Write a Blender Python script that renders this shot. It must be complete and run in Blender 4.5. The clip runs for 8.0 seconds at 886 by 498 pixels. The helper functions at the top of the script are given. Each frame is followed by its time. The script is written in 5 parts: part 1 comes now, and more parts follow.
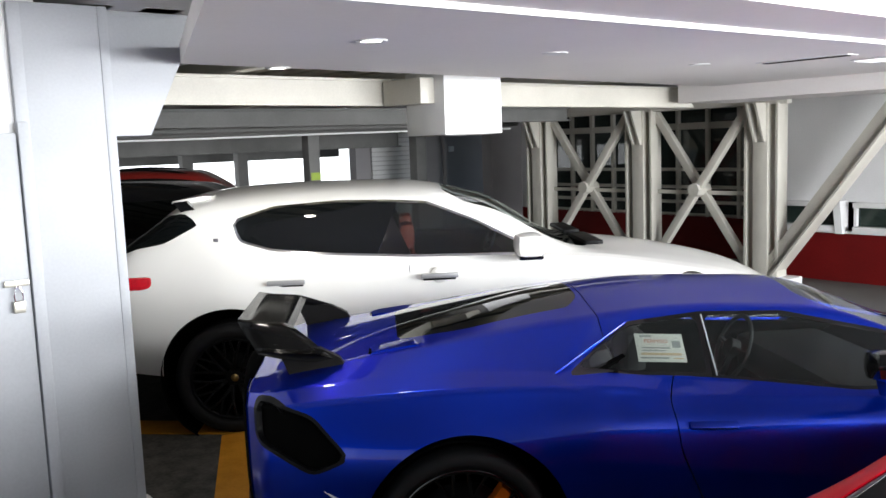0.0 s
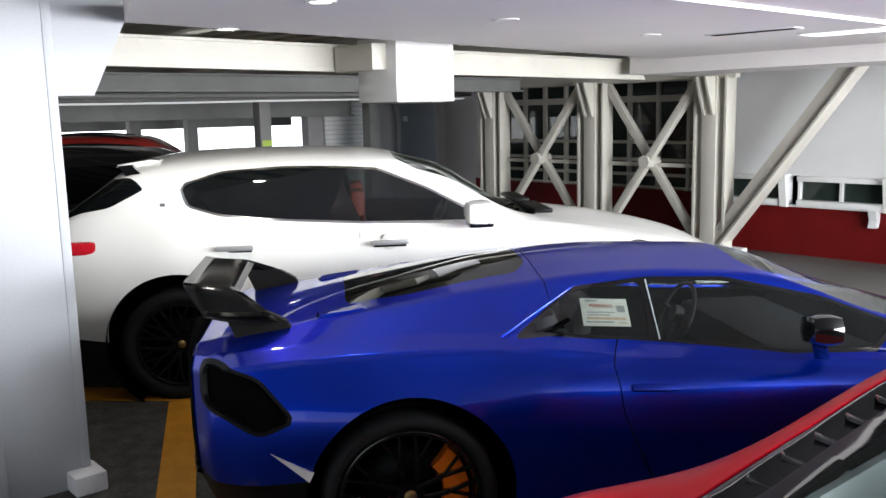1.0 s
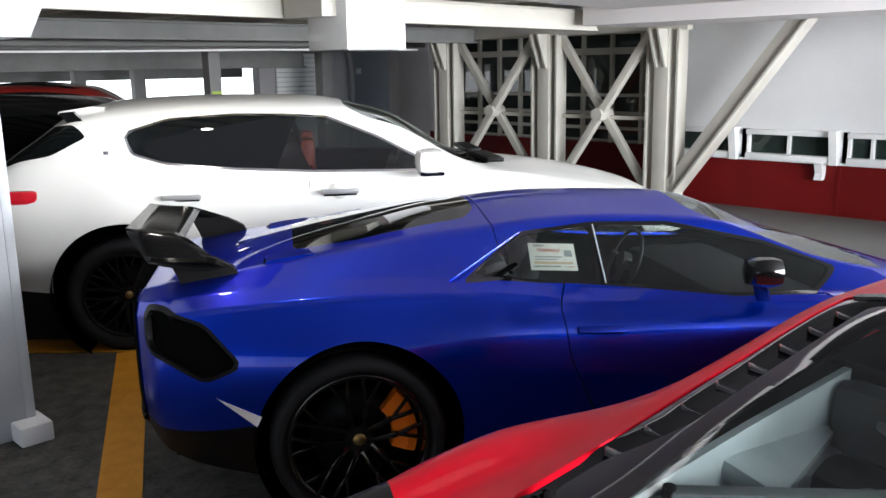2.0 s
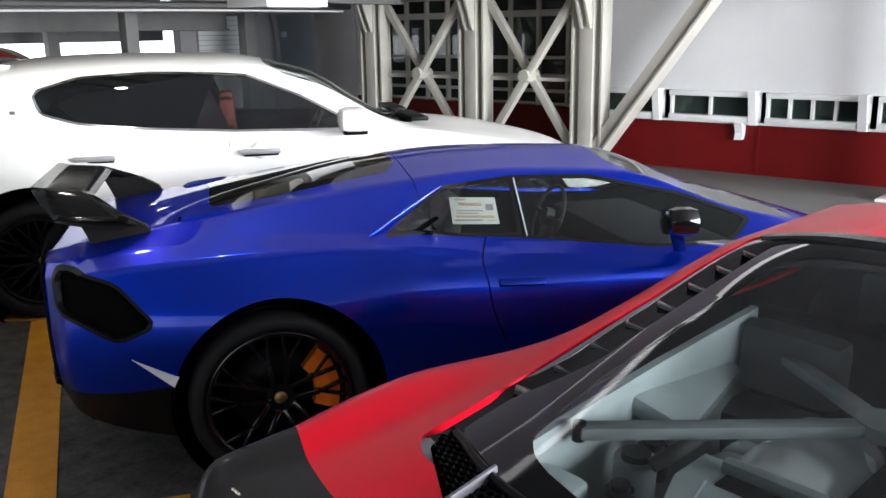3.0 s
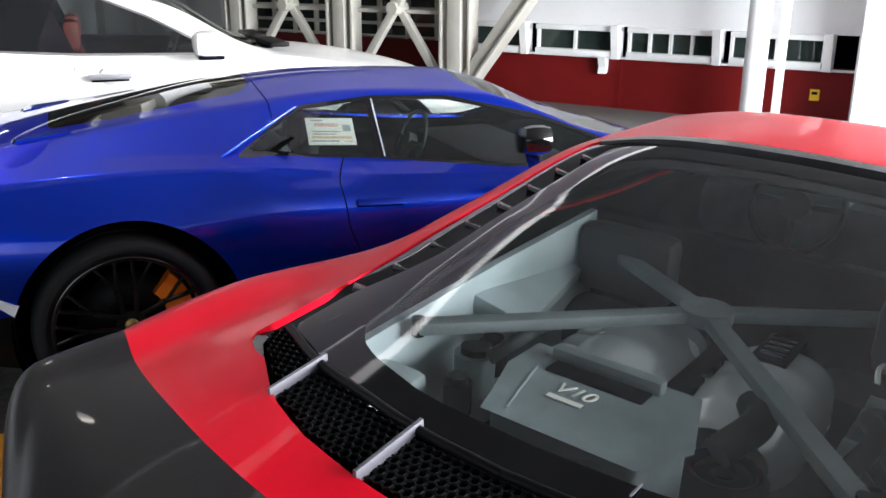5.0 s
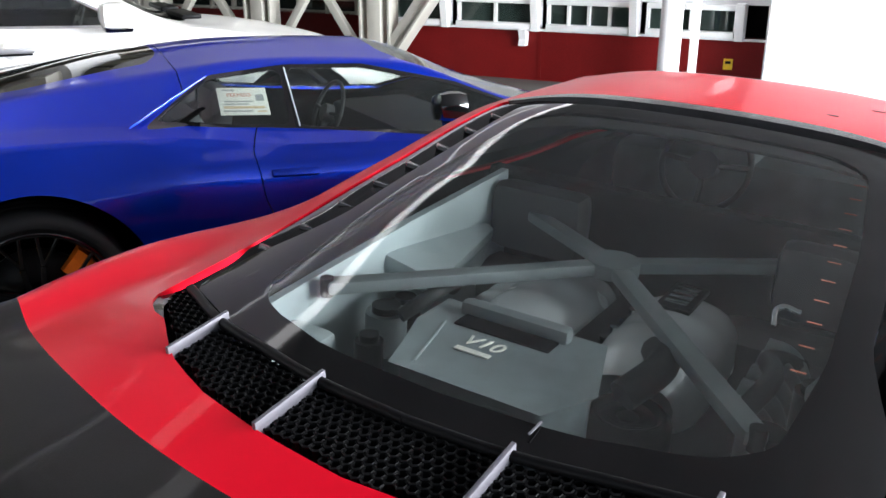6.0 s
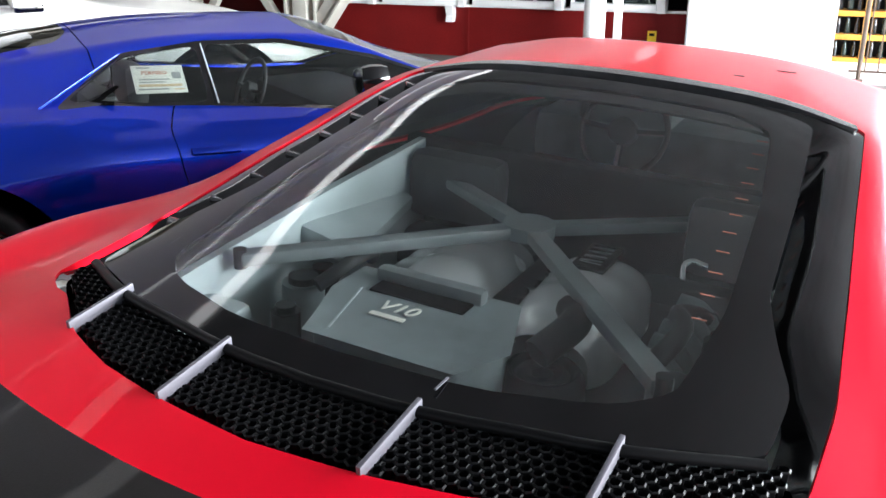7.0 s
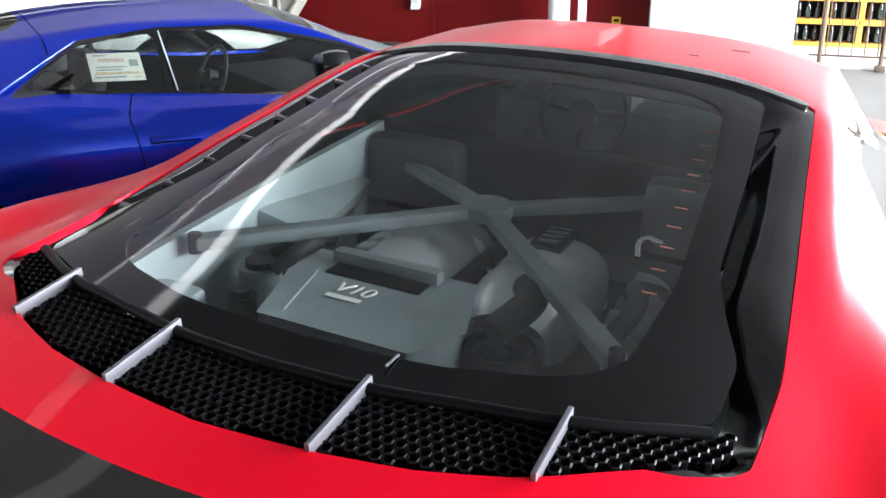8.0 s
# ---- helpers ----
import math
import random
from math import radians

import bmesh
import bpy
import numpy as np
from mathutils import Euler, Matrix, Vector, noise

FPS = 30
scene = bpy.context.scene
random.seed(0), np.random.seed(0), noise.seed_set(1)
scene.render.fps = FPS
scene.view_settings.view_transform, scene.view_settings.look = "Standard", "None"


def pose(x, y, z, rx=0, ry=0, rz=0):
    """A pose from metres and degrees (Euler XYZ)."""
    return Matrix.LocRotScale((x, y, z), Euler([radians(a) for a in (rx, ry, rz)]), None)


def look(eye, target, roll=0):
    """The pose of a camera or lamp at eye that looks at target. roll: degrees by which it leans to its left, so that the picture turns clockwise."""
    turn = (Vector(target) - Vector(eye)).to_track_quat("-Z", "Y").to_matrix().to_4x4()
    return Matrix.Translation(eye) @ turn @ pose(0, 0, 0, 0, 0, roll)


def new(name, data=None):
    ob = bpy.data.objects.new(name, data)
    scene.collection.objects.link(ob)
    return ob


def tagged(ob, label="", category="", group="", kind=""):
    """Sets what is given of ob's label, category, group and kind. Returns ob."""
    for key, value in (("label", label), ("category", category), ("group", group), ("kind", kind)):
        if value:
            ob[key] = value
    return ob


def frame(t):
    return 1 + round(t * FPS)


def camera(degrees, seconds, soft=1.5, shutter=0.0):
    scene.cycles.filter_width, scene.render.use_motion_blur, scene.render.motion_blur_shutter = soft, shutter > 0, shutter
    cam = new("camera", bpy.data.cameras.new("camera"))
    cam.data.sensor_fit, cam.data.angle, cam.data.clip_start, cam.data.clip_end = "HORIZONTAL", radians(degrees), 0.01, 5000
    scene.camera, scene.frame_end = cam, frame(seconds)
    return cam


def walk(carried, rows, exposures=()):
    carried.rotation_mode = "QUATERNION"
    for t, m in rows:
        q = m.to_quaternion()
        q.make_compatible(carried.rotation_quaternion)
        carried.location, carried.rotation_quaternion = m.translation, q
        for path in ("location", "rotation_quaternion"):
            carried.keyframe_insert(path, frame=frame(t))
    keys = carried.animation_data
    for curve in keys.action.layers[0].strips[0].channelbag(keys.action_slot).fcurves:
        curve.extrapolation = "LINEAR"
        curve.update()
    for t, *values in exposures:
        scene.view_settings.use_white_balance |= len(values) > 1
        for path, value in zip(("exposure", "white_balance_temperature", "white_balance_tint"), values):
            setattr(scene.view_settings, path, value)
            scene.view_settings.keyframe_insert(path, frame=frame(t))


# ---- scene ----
cam = camera(53.59, 8.0)
PATH = [
    (0, (-0.2790, -3.2310, 1.8866), (-0.1358, -1.2510, 1.6439), -2.19),
    (0.5, (-0.2624, -3.2328, 1.8711), (-0.0788, -1.2575, 1.6173), -1.74),
    (1, (-0.2571, -3.2412, 1.8531), (-0.0123, -1.2804, 1.5443), -1.34),
    (2.5, (-0.1972, -3.2438, 1.7715), (0.2023, -1.3358, 1.3242), -0.96),
    (3, (-0.1702, -3.2361, 1.7410), (0.3117, -1.3560, 1.2582), -0.94),
    (3.5, (-0.1467, -3.2358, 1.7240), (0.4003, -1.3820, 1.2100), -0.85),
    (4, (-0.1280, -3.2480, 1.7053), (0.4826, -1.4222, 1.1633), -0.36),
    (4.5, (-0.1114, -3.2623, 1.6781), (0.5547, -1.4680, 1.0977), -0.11),
    (6, (-0.0566, -3.2968, 1.6078), (0.8125, -1.6199, 0.9500), 0.11),
    (6.5, (-0.0338, -3.3155, 1.5931), (0.8953, -1.6775, 0.9195), -0.67),
    (7, (-0.0191, -3.3272, 1.5801), (0.9640, -1.7325, 0.8797), -0.41),
    (7.5, (-0.0078, -3.3396, 1.5688), (1.0036, -1.7687, 0.8549), -0.74),
    (8, (0.0023, -3.3471, 1.5640), (1.0355, -1.7950, 0.8404), -0.62),
]
walk(cam, [(t, look(eye, target, roll)) for t, eye, target, roll in PATH], [(0, -0.15, 6450, 10), (1, -0.03, 6400, 10), (2.5, 0.14, 6300, 10), (4.5, 0.38, 6300, 10), (6.5, 0.54, 6250, 9), (8, 0.60, 6200, 8)])

# ---- light ----
world = bpy.data.worlds.new("sky")
scene.world = world
world.use_nodes = True
wn = world.node_tree
sky = wn.nodes.new("ShaderNodeTexSky")
sky.sky_type, sky.sun_disc = "NISHITA", False
sky.sun_elevation, sky.sun_rotation = radians(48), radians(200)
wn.links.new(sky.outputs[0], wn.nodes["Background"].inputs[0])
wn.nodes["Background"].inputs[1].default_value = 0.12

sun = new("sun", bpy.data.lights.new("sun", "SUN"))
sun.data.energy, sun.data.angle, sun.data.color = 1.5, radians(0.6), (1, 0.96, 0.9)
sun.matrix_world = look((6, -14, 20), (2, 0, 0))

# The building stands at an angle to the parked cars: x along B goes to the truss wall, y to the far end.
B = pose(0, 0, 0, 0, 0, 34.3)


def area_lamp(name, m, sx, sy, watts, colour=(1, 1, 1)):
    lamp = new(name, bpy.data.lights.new(name, "AREA"))
    lamp.data.shape, lamp.data.size, lamp.data.size_y = "RECTANGLE", sx, sy
    lamp.data.energy, lamp.data.color = watts, colour
    lamp.matrix_world = m
    return lamp


# daylight through the open street side, the open side behind the camera and the far end
area_lamp("daylight_street", B @ look((3.9, -8.3, 1.85), (3.2, 0, 1.3)), 11.0, 2.6, 3300, (0.97, 0.985, 1.0))
area_lamp("daylight_entry", B @ look((-7.2, -1.5, 1.75), (0, -0.5, 1.0)), 7, 1.6, 20, (0.96, 0.98, 1))
area_lamp("daylight_far_end", B @ look((6, 15.2, 1.4), (6, 6, 0.8)), 9, 1.0, 25, (1, 1, 1))

# ---- materials ----


def mat(name, colour, rough=0.5, metal=0.0, coat=0.0, vary=0.12, scale=6.0, fine=90.0, bump=0.1, spread=0.15, coat_rough=0.03, second=None, spec=0.5):
    """Principled surface with variation at a coarse and a fine scale."""
    m = bpy.data.materials.new(name)
    m.use_nodes = True
    nt = m.node_tree
    p = nt.nodes["Principled BSDF"]
    co = nt.nodes.new("ShaderNodeTexCoord")
    big = nt.nodes.new("ShaderNodeTexNoise")
    big.inputs["Scale"].default_value, big.inputs["Detail"].default_value = scale, 5
    small = nt.nodes.new("ShaderNodeTexNoise")
    small.inputs["Scale"].default_value, small.inputs["Detail"].default_value = fine, 3
    nt.links.new(co.outputs["Object"], big.inputs["Vector"])
    nt.links.new(co.outputs["Object"], small.inputs["Vector"])
    ramp = nt.nodes.new("ShaderNodeValToRGB")
    lo = [c * (1 - vary) for c in colour]
    hi = [min(1, c * (1 + vary)) for c in colour] if second is None else second
    ramp.color_ramp.elements[0].position, ramp.color_ramp.elements[1].position = 0.35, 0.65
    ramp.color_ramp.elements[0].color, ramp.color_ramp.elements[1].color = (*lo, 1), (*hi, 1)
    mix = nt.nodes.new("ShaderNodeMath")
    mix.operation, mix.inputs[1].default_value = "MULTIPLY_ADD", 0.35
    nt.links.new(small.outputs["Fac"], mix.inputs[0])
    half = nt.nodes.new("ShaderNodeMath")
    half.operation, half.inputs[1].default_value = "MULTIPLY", 0.65
    nt.links.new(big.outputs["Fac"], half.inputs[0])
    nt.links.new(half.outputs[0], mix.inputs[2])
    nt.links.new(mix.outputs[0], ramp.inputs["Fac"])
    nt.links.new(ramp.outputs["Color"], p.inputs["Base Color"])
    rr = nt.nodes.new("ShaderNodeMapRange")
    rr.inputs["To Min"].default_value, rr.inputs["To Max"].default_value = max(0.0, rough * (1 - spread)), min(1, rough * (1 + spread))
    nt.links.new(big.outputs["Fac"], rr.inputs["Value"])
    nt.links.new(rr.outputs[0], p.inputs["Roughness"])
    p.inputs["Metallic"].default_value, p.inputs["Specular IOR Level"].default_value = metal, spec
    p.inputs["Coat Weight"].default_value, p.inputs["Coat Roughness"].default_value = coat, coat_rough
    if bump:
        b = nt.nodes.new("ShaderNodeBump")
        b.inputs["Strength"].default_value, b.inputs["Distance"].default_value = bump, 0.004
        nt.links.new(mix.outputs[0], b.inputs["Height"])
        nt.links.new(b.outputs[0], p.inputs["Normal"])
    return m


def glass(name, colour, alpha, rough=0.02):
    """A tinted pane: mirror-like outside, part clear, part dark tint."""
    m = bpy.data.materials.new(name)
    m.use_nodes = True
    nt = m.node_tree
    p = nt.nodes["Principled BSDF"]
    p.inputs["Base Color"].default_value = (*colour, 1)
    p.inputs["Roughness"].default_value = rough
    p.inputs["IOR"].default_value = 1.5
    p.inputs["Specular IOR Level"].default_value = 0.5
    clear = nt.nodes.new("ShaderNodeBsdfTransparent")
    clear.inputs[0].default_value = (0.93, 0.96, 0.95, 1)
    gloss = nt.nodes.new("ShaderNodeBsdfGlossy")
    gloss.inputs["Roughness"].default_value = rough
    facing = nt.nodes.new("ShaderNodeLayerWeight")
    facing.inputs["Blend"].default_value = 0.5
    steep = nt.nodes.new("ShaderNodeMath")
    steep.operation, steep.inputs[1].default_value = "POWER", 5.0
    nt.links.new(facing.outputs["Facing"], steep.inputs[0])
    fres = nt.nodes.new("ShaderNodeMath")
    fres.operation, fres.inputs[1].default_value, fres.inputs[2].default_value = "MULTIPLY_ADD", 0.6, 0.045
    nt.links.new(steep.outputs[0], fres.inputs[0])
    mixa = nt.nodes.new("ShaderNodeMixShader")
    nt.links.new(fres.outputs[0], mixa.inputs[0])
    nt.links.new(clear.outputs[0], mixa.inputs[1])
    nt.links.new(gloss.outputs[0], mixa.inputs[2])
    mixb = nt.nodes.new("ShaderNodeMixShader")
    mixb.inputs[0].default_value = alpha
    nt.links.new(mixa.outputs[0], mixb.inputs[1])
    nt.links.new(p.outputs[0], mixb.inputs[2])
    nt.links.new(mixb.outputs[0], nt.nodes["Material Output"].inputs[0])
    return m


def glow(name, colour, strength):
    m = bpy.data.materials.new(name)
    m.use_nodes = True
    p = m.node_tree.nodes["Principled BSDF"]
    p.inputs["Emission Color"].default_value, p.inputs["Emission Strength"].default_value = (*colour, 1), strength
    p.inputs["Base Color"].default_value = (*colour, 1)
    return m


BLUE = mat("blue_paint", (0.0005, 0.026, 0.43), 0.33, 0.80, 0.8, 0.06, 2.0, 900.0, 0.010, coat_rough=0.01)
BLUE.node_tree.nodes["Principled BSDF"].inputs["Specular Tint"].default_value = (0.1, 0.2, 0.9, 1)
RED = mat("red_paint", (0.82, 0.002, 0.020), 0.32, 0.30, 0.12, 0.05, 2.0, 700.0, 0.008, coat_rough=0.012, spec=0.06)
WHITE_CAR = mat("white_paint", (0.88, 0.87, 0.83), 0.4, 0.0, 0.8, 0.02, 2.0, 500.0, 0.008)
BLACK_CAR = mat("black_paint", (0.006, 0.006, 0.007), 0.3, 0.0, 1.0, 0.2, 2.0, 500.0, 0.01)
DARK_RED_CAR = mat("dark_red_paint", (0.28, 0.02, 0.015), 0.3, 0.1, 1.0, 0.1, 2.0, 500.0, 0.01)
GLOSS_BLACK = mat("gloss_black", (0.004, 0.004, 0.0045), 0.10, 0.0, 0.5, 0.2, 8.0, 300.0, 0.01, spec=0.5)
SATIN_BLACK = mat("satin_black", (0.005, 0.005, 0.0055), 0.42, 0.0, 0.0, 0.10, 12.0, 120.0, 0.0, spec=0.10)
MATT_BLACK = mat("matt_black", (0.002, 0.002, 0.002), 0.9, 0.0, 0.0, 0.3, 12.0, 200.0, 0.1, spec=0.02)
CARBON = mat("carbon_fibre", (0.010, 0.0095, 0.009), 0.36, 0.0, 0.10, 0.35, 3.0, 420.0, 0.08, spec=0.06)
RUBBER = mat("tyre_rubber", (0.010, 0.010, 0.011), 0.7, 0.0, 0.0, 0.3, 20.0, 240.0, 0.3, spec=0.25)
CHROME = mat("chrome", (0.75, 0.75, 0.76), 0.12, 1.0, 0.0, 0.05, 8.0, 200.0, 0.02)
SILVER = mat("engine_silver", (0.92, 0.95, 0.96), 0.26, 0.45, 0.0, 0.06, 9.0, 160.0, 0.15)
ENGINE_GREY = mat("engine_plastic", (0.21, 0.245, 0.255), 0.45, 0.0, 0.0, 0.25, 10.0, 220.0, 0.25)
BRACE_GREY = mat("brace_paint", (0.20, 0.225, 0.23), 0.45, 0.2, 0.0, 0.2, 10.0, 220.0, 0.2)
LINER_GREY = mat("bay_liner", (0.36, 0.41, 0.42), 0.5, 0.0, 0.0, 0.2, 5.0, 150.0, 0.2)
ORANGE = mat("orange_caliper", (0.95, 0.20, 0.01), 0.35, 0.0, 0.4, 0.1, 20.0, 200.0, 0.05)
BRONZE = mat("hub_bronze", (0.35, 0.24, 0.09), 0.35, 0.8, 0.0, 0.2, 30.0, 200.0, 0.05)
TAIL_RED = mat("tail_lamp_red", (0.5, 0.01, 0.02), 0.15, 0.0, 0.8, 0.2, 20.0, 100.0, 0.05)
CLEAR_LAMP = mat("side_marker", (0.75, 0.75, 0.78), 0.2, 0.0, 0.5, 0.05, 20.0, 100.0, 0.03)
LEATHER = mat("seat_leather", (0.05, 0.05, 0.052), 0.55, 0.0, 0.0, 0.15, 10.0, 120.0, 0.03)
TAN = mat("red_leather", (0.3, 0.05, 0.03), 0.55, 0.0, 0.0, 0.2, 10.0, 220.0, 0.3)
GLASS_DARK = glass("dark_privacy_glass", (0.004, 0.005, 0.0055), 0.92)
GLASS_MID = glass("tinted_glass", (0.012, 0.015, 0.015), 0.14)
GLASS_ENGINE = glass("engine_window_glass", (0.03, 0.033, 0.033), 0.05)
PAPER = mat("permit_paper", (0.80, 0.79, 0.72), 0.8, 0.0, 0.0, 0.04, 30.0, 200.0, 0.05)
PRINT_RED = mat("print_red", (0.55, 0.16, 0.1), 0.8, 0.0, 0.0, 0.1, 60.0, 300.0, 0.0)
PRINT_GREY = mat("print_grey", (0.35, 0.36, 0.36), 0.8, 0.0, 0.0, 0.2, 60.0, 300.0, 0.0)
PRINT_SAND = mat("print_sand", (0.66, 0.5, 0.32), 0.8, 0.0, 0.0, 0.2, 60.0, 300.0, 0.0)
PLASTER = mat("white_plaster", (0.74, 0.74, 0.75), 0.75, 0.0, 0.0, 0.05, 1.3, 60.0, 0.2)
CEILING = mat("ceiling_board", (0.78, 0.75, 0.74), 0.8, 0.0, 0.0, 0.03, 1.0, 50.0, 0.1)
STEEL = mat("cream_steel_paint", (0.56, 0.54, 0.48), 0.5, 0.0, 0.1, 0.08, 2.5, 70.0, 0.2)
GREY_STEEL = mat("grey_steel_paint", (0.20, 0.20, 0.195), 0.6, 0.0, 0.0, 0.15, 2.5, 70.0, 0.2, spec=0.3)
DECK_SHADE = mat("steel_deck_shade", (0.13, 0.12, 0.095), 0.65, 0.2, 0.0, 0.25, 3.0, 60.0, 0.3)
ROOF_DARK = mat("roof_underside", (0.11, 0.114, 0.118), 0.8, 0.0, 0.0, 0.25, 3.0, 60.0, 0.3, spec=0.2)
MAROON = mat("maroon_wall", (0.13, 0.006, 0.006), 0.55, 0.0, 0.0, 0.22, 1.6, 60.0, 0.3, spec=0.15)
CONCRETE = mat("garage_concrete", (0.045, 0.044, 0.04), 0.72, 0.0, 0.0, 0.45, 9.0, 40.0, 0.5, 0.3, second=(0.10, 0.096, 0.086), spec=0.2)
FLOOR_SMOOTH = mat("drive_concrete", (0.12, 0.118, 0.112), 0.65, 0.0, 0.0, 0.15, 1.5, 90.0, 0.3)
YELLOW = mat("yellow_line_paint", (0.70, 0.28, 0.010), 0.6, 0.0, 0.0, 0.35, 7.0, 90.0, 0.5, second=(0.60, 0.27, 0.03), spec=0.2)
# wall grey with the shade of the dim far end mixed into the base
SHADED_GREY_WALL = mat("shaded_grey_wall", (0.36, 0.35, 0.36), 0.8, 0.0, 0.0, 0.1, 1.2, 60.0, 0.3, spec=0.2)
GREEN_GLASS = glass("green_window_glass", (0.03, 0.045, 0.04), 0.75)
AMBER = mat("varnished_wood", (0.62, 0.29, 0.04), 0.45, 0.0, 0.3, 0.2, 4.0, 60.0, 0.2)
RUST = mat("dark_rail_iron", (0.10, 0.07, 0.055), 0.6, 0.4, 0.0, 0.3, 10.0, 120.0, 0.3)
# white paint made grey: the dimmer light by the pillar is in the colour
SHADED_WHITE = mat("shaded_white_paint", (0.38, 0.395, 0.42), 0.55, 0.0, 0.05, 0.06, 2.2, 70.0, 0.15)
WHITE_TRIM = mat("white_enamel", (0.80, 0.80, 0.80), 0.45, 0.0, 0.2, 0.04, 3.0, 80.0, 0.1)
YELLOW_SIGN = mat("yellow_sign", (0.78, 0.5, 0.02), 0.6, 0.0, 0.0, 0.1, 10.0, 100.0, 0.1)
LIME = mat("lime_sign", (0.4, 0.55, 0.08), 0.6, 0.0, 0.0, 0.1, 10.0, 100.0, 0.1)
GREEN = mat("green_stripe", (0.02, 0.30, 0.06), 0.4, 0.0, 0.5, 0.1, 10.0, 100.0, 0.02)
BRASS = mat("padlock_brass", (0.5, 0.48, 0.42), 0.35, 0.8, 0.0, 0.1, 20.0, 100.0, 0.1)
LAMP_ON = glow("downlight_on", (1, 0.93, 0.82), 25.0)
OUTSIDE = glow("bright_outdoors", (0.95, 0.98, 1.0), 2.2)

# ---- mesh tools ----


def link(name, data, parent):
    ob = new(name, data)
    if parent is not None:
        ob.parent = parent
    return ob


def part(name, shape, material, parent=None, label="", smooth=True, solid=0.0, angle=40, inner=None):
    """Links a bmesh, or a (verts, faces) pair, as one mesh object."""
    me = bpy.data.meshes.new(name)
    if isinstance(shape, tuple):
        me.from_pydata([tuple(v) for v in shape[0]], [], [tuple(f) for f in shape[1]])
        if smooth:
            me.shade_smooth()
        if solid:
            # the rim of a cut panel stays a crisp edge
            used = {}
            for p in me.polygons:
                for k in p.edge_keys:
                    used[k] = used.get(k, 0) + 1
            for e in me.edges:
                e.use_edge_sharp = used.get(e.key, 0) == 1
    else:
        bmesh.ops.recalc_face_normals(shape, faces=shape.faces)
        for f in shape.faces:
            f.smooth = smooth
        if smooth:
            for e in shape.edges:
                if len(e.link_faces) == 2 and e.calc_face_angle(0) > radians(angle):
                    e.smooth = False
        shape.to_mesh(me)
        shape.free()
    me.materials.append(material)
    ob = link(name, me, parent)
    if solid:
        s = ob.modifiers.new("thickness", "SOLIDIFY")
        s.thickness, s.offset = solid, -1
        if inner is not None:
            me.materials.append(inner)
            s.material_offset = 1
    if label:
        ob["label"] = label
    return ob


def thing(name, m, label, category, group="", kind=""):
    ob = new(name)
    ob.empty_display_size = 0.1
    ob.matrix_world = m
    return tagged(ob, label, category, group, kind)


def box(bm, c, s, bevel=0.0, m=None):
    """Adds a box with centre c and size s, its edges rounded by bevel."""
    r = bmesh.ops.create_cube(bm, size=1)
    vs = r["verts"]
    bmesh.ops.scale(bm, vec=s, verts=vs)
    bmesh.ops.translate(bm, vec=c, verts=vs)
    if bevel:
        es = list({e for v in vs for e in v.link_edges})
        r = bmesh.ops.bevel(bm, geom=es, offset=bevel, segments=2, affect="EDGES", profile=0.6)
        vs = list({v for f in r["faces"] for v in f.verts} | {v for v in vs if v.is_valid})
    if m is not None:
        bmesh.ops.transform(bm, matrix=m, verts=[v for v in vs if v.is_valid])
    return bm


def boxed(c, s, bevel=0.0, m=None):
    return box(bmesh.new(), c, s, bevel, m)


def rod(bm, a, b, r, n=12, r2=None, caps=True):
    """A round bar from a to b."""
    a, b = Vector(a), Vector(b)
    m = Matrix.Translation((a + b) / 2) @ (b - a).to_track_quat("Z", "Y").to_matrix().to_4x4()
    bmesh.ops.create_cone(bm, cap_ends=caps, segments=n, radius1=r, radius2=r if r2 is None else r2, depth=(b - a).length, matrix=m)
    return bm


def bar(bm, a, b, w, h, bevel=0.0, up=(0, 0, 1)):
    """A square bar from a to b, w wide and h high."""
    a, b = Vector(a), Vector(b)
    d = (b - a).normalized()
    side = d.cross(Vector(up)).normalized()
    top = side.cross(d)
    m = Matrix((side, d, top)).transposed().to_4x4()
    m.translation = (a + b) / 2
    return box(bm, (0, 0, 0), (w, (b - a).length, h), bevel, m)


def turned(profile, n=48, axis="Y"):
    """A ring or dish turned about an axis: profile is a list of (radius, along)."""
    V, F = [], []
    k = len(profile)
    for i in range(n):
        a = 2 * math.pi * i / n
        for r, y in profile:
            V.append((r * math.cos(a), y, r * math.sin(a)) if axis == "Y" else (r * math.cos(a), r * math.sin(a), y))
    for i in range(n):
        for j in range(k - 1):
            F.append((i * k + j, i * k + j + 1, (i + 1) % n * k + j + 1, (i + 1) % n * k + j))
    return V, F


def extruded(poly, depth, m=None):
    """A flat outline in x, z drawn out along y."""
    bm = bmesh.new()
    a = [bm.verts.new((x, -depth / 2, z)) for x, z in poly]
    b = [bm.verts.new((x, depth / 2, z)) for x, z in poly]
    bm.faces.new(a), bm.faces.new(b[::-1])
    for i in range(len(poly)):
        j = (i + 1) % len(poly)
        bm.faces.new((a[i], a[j], b[j], b[i]))
    if m is not None:
        bmesh.ops.transform(bm, matrix=m, verts=bm.verts)
    return bm


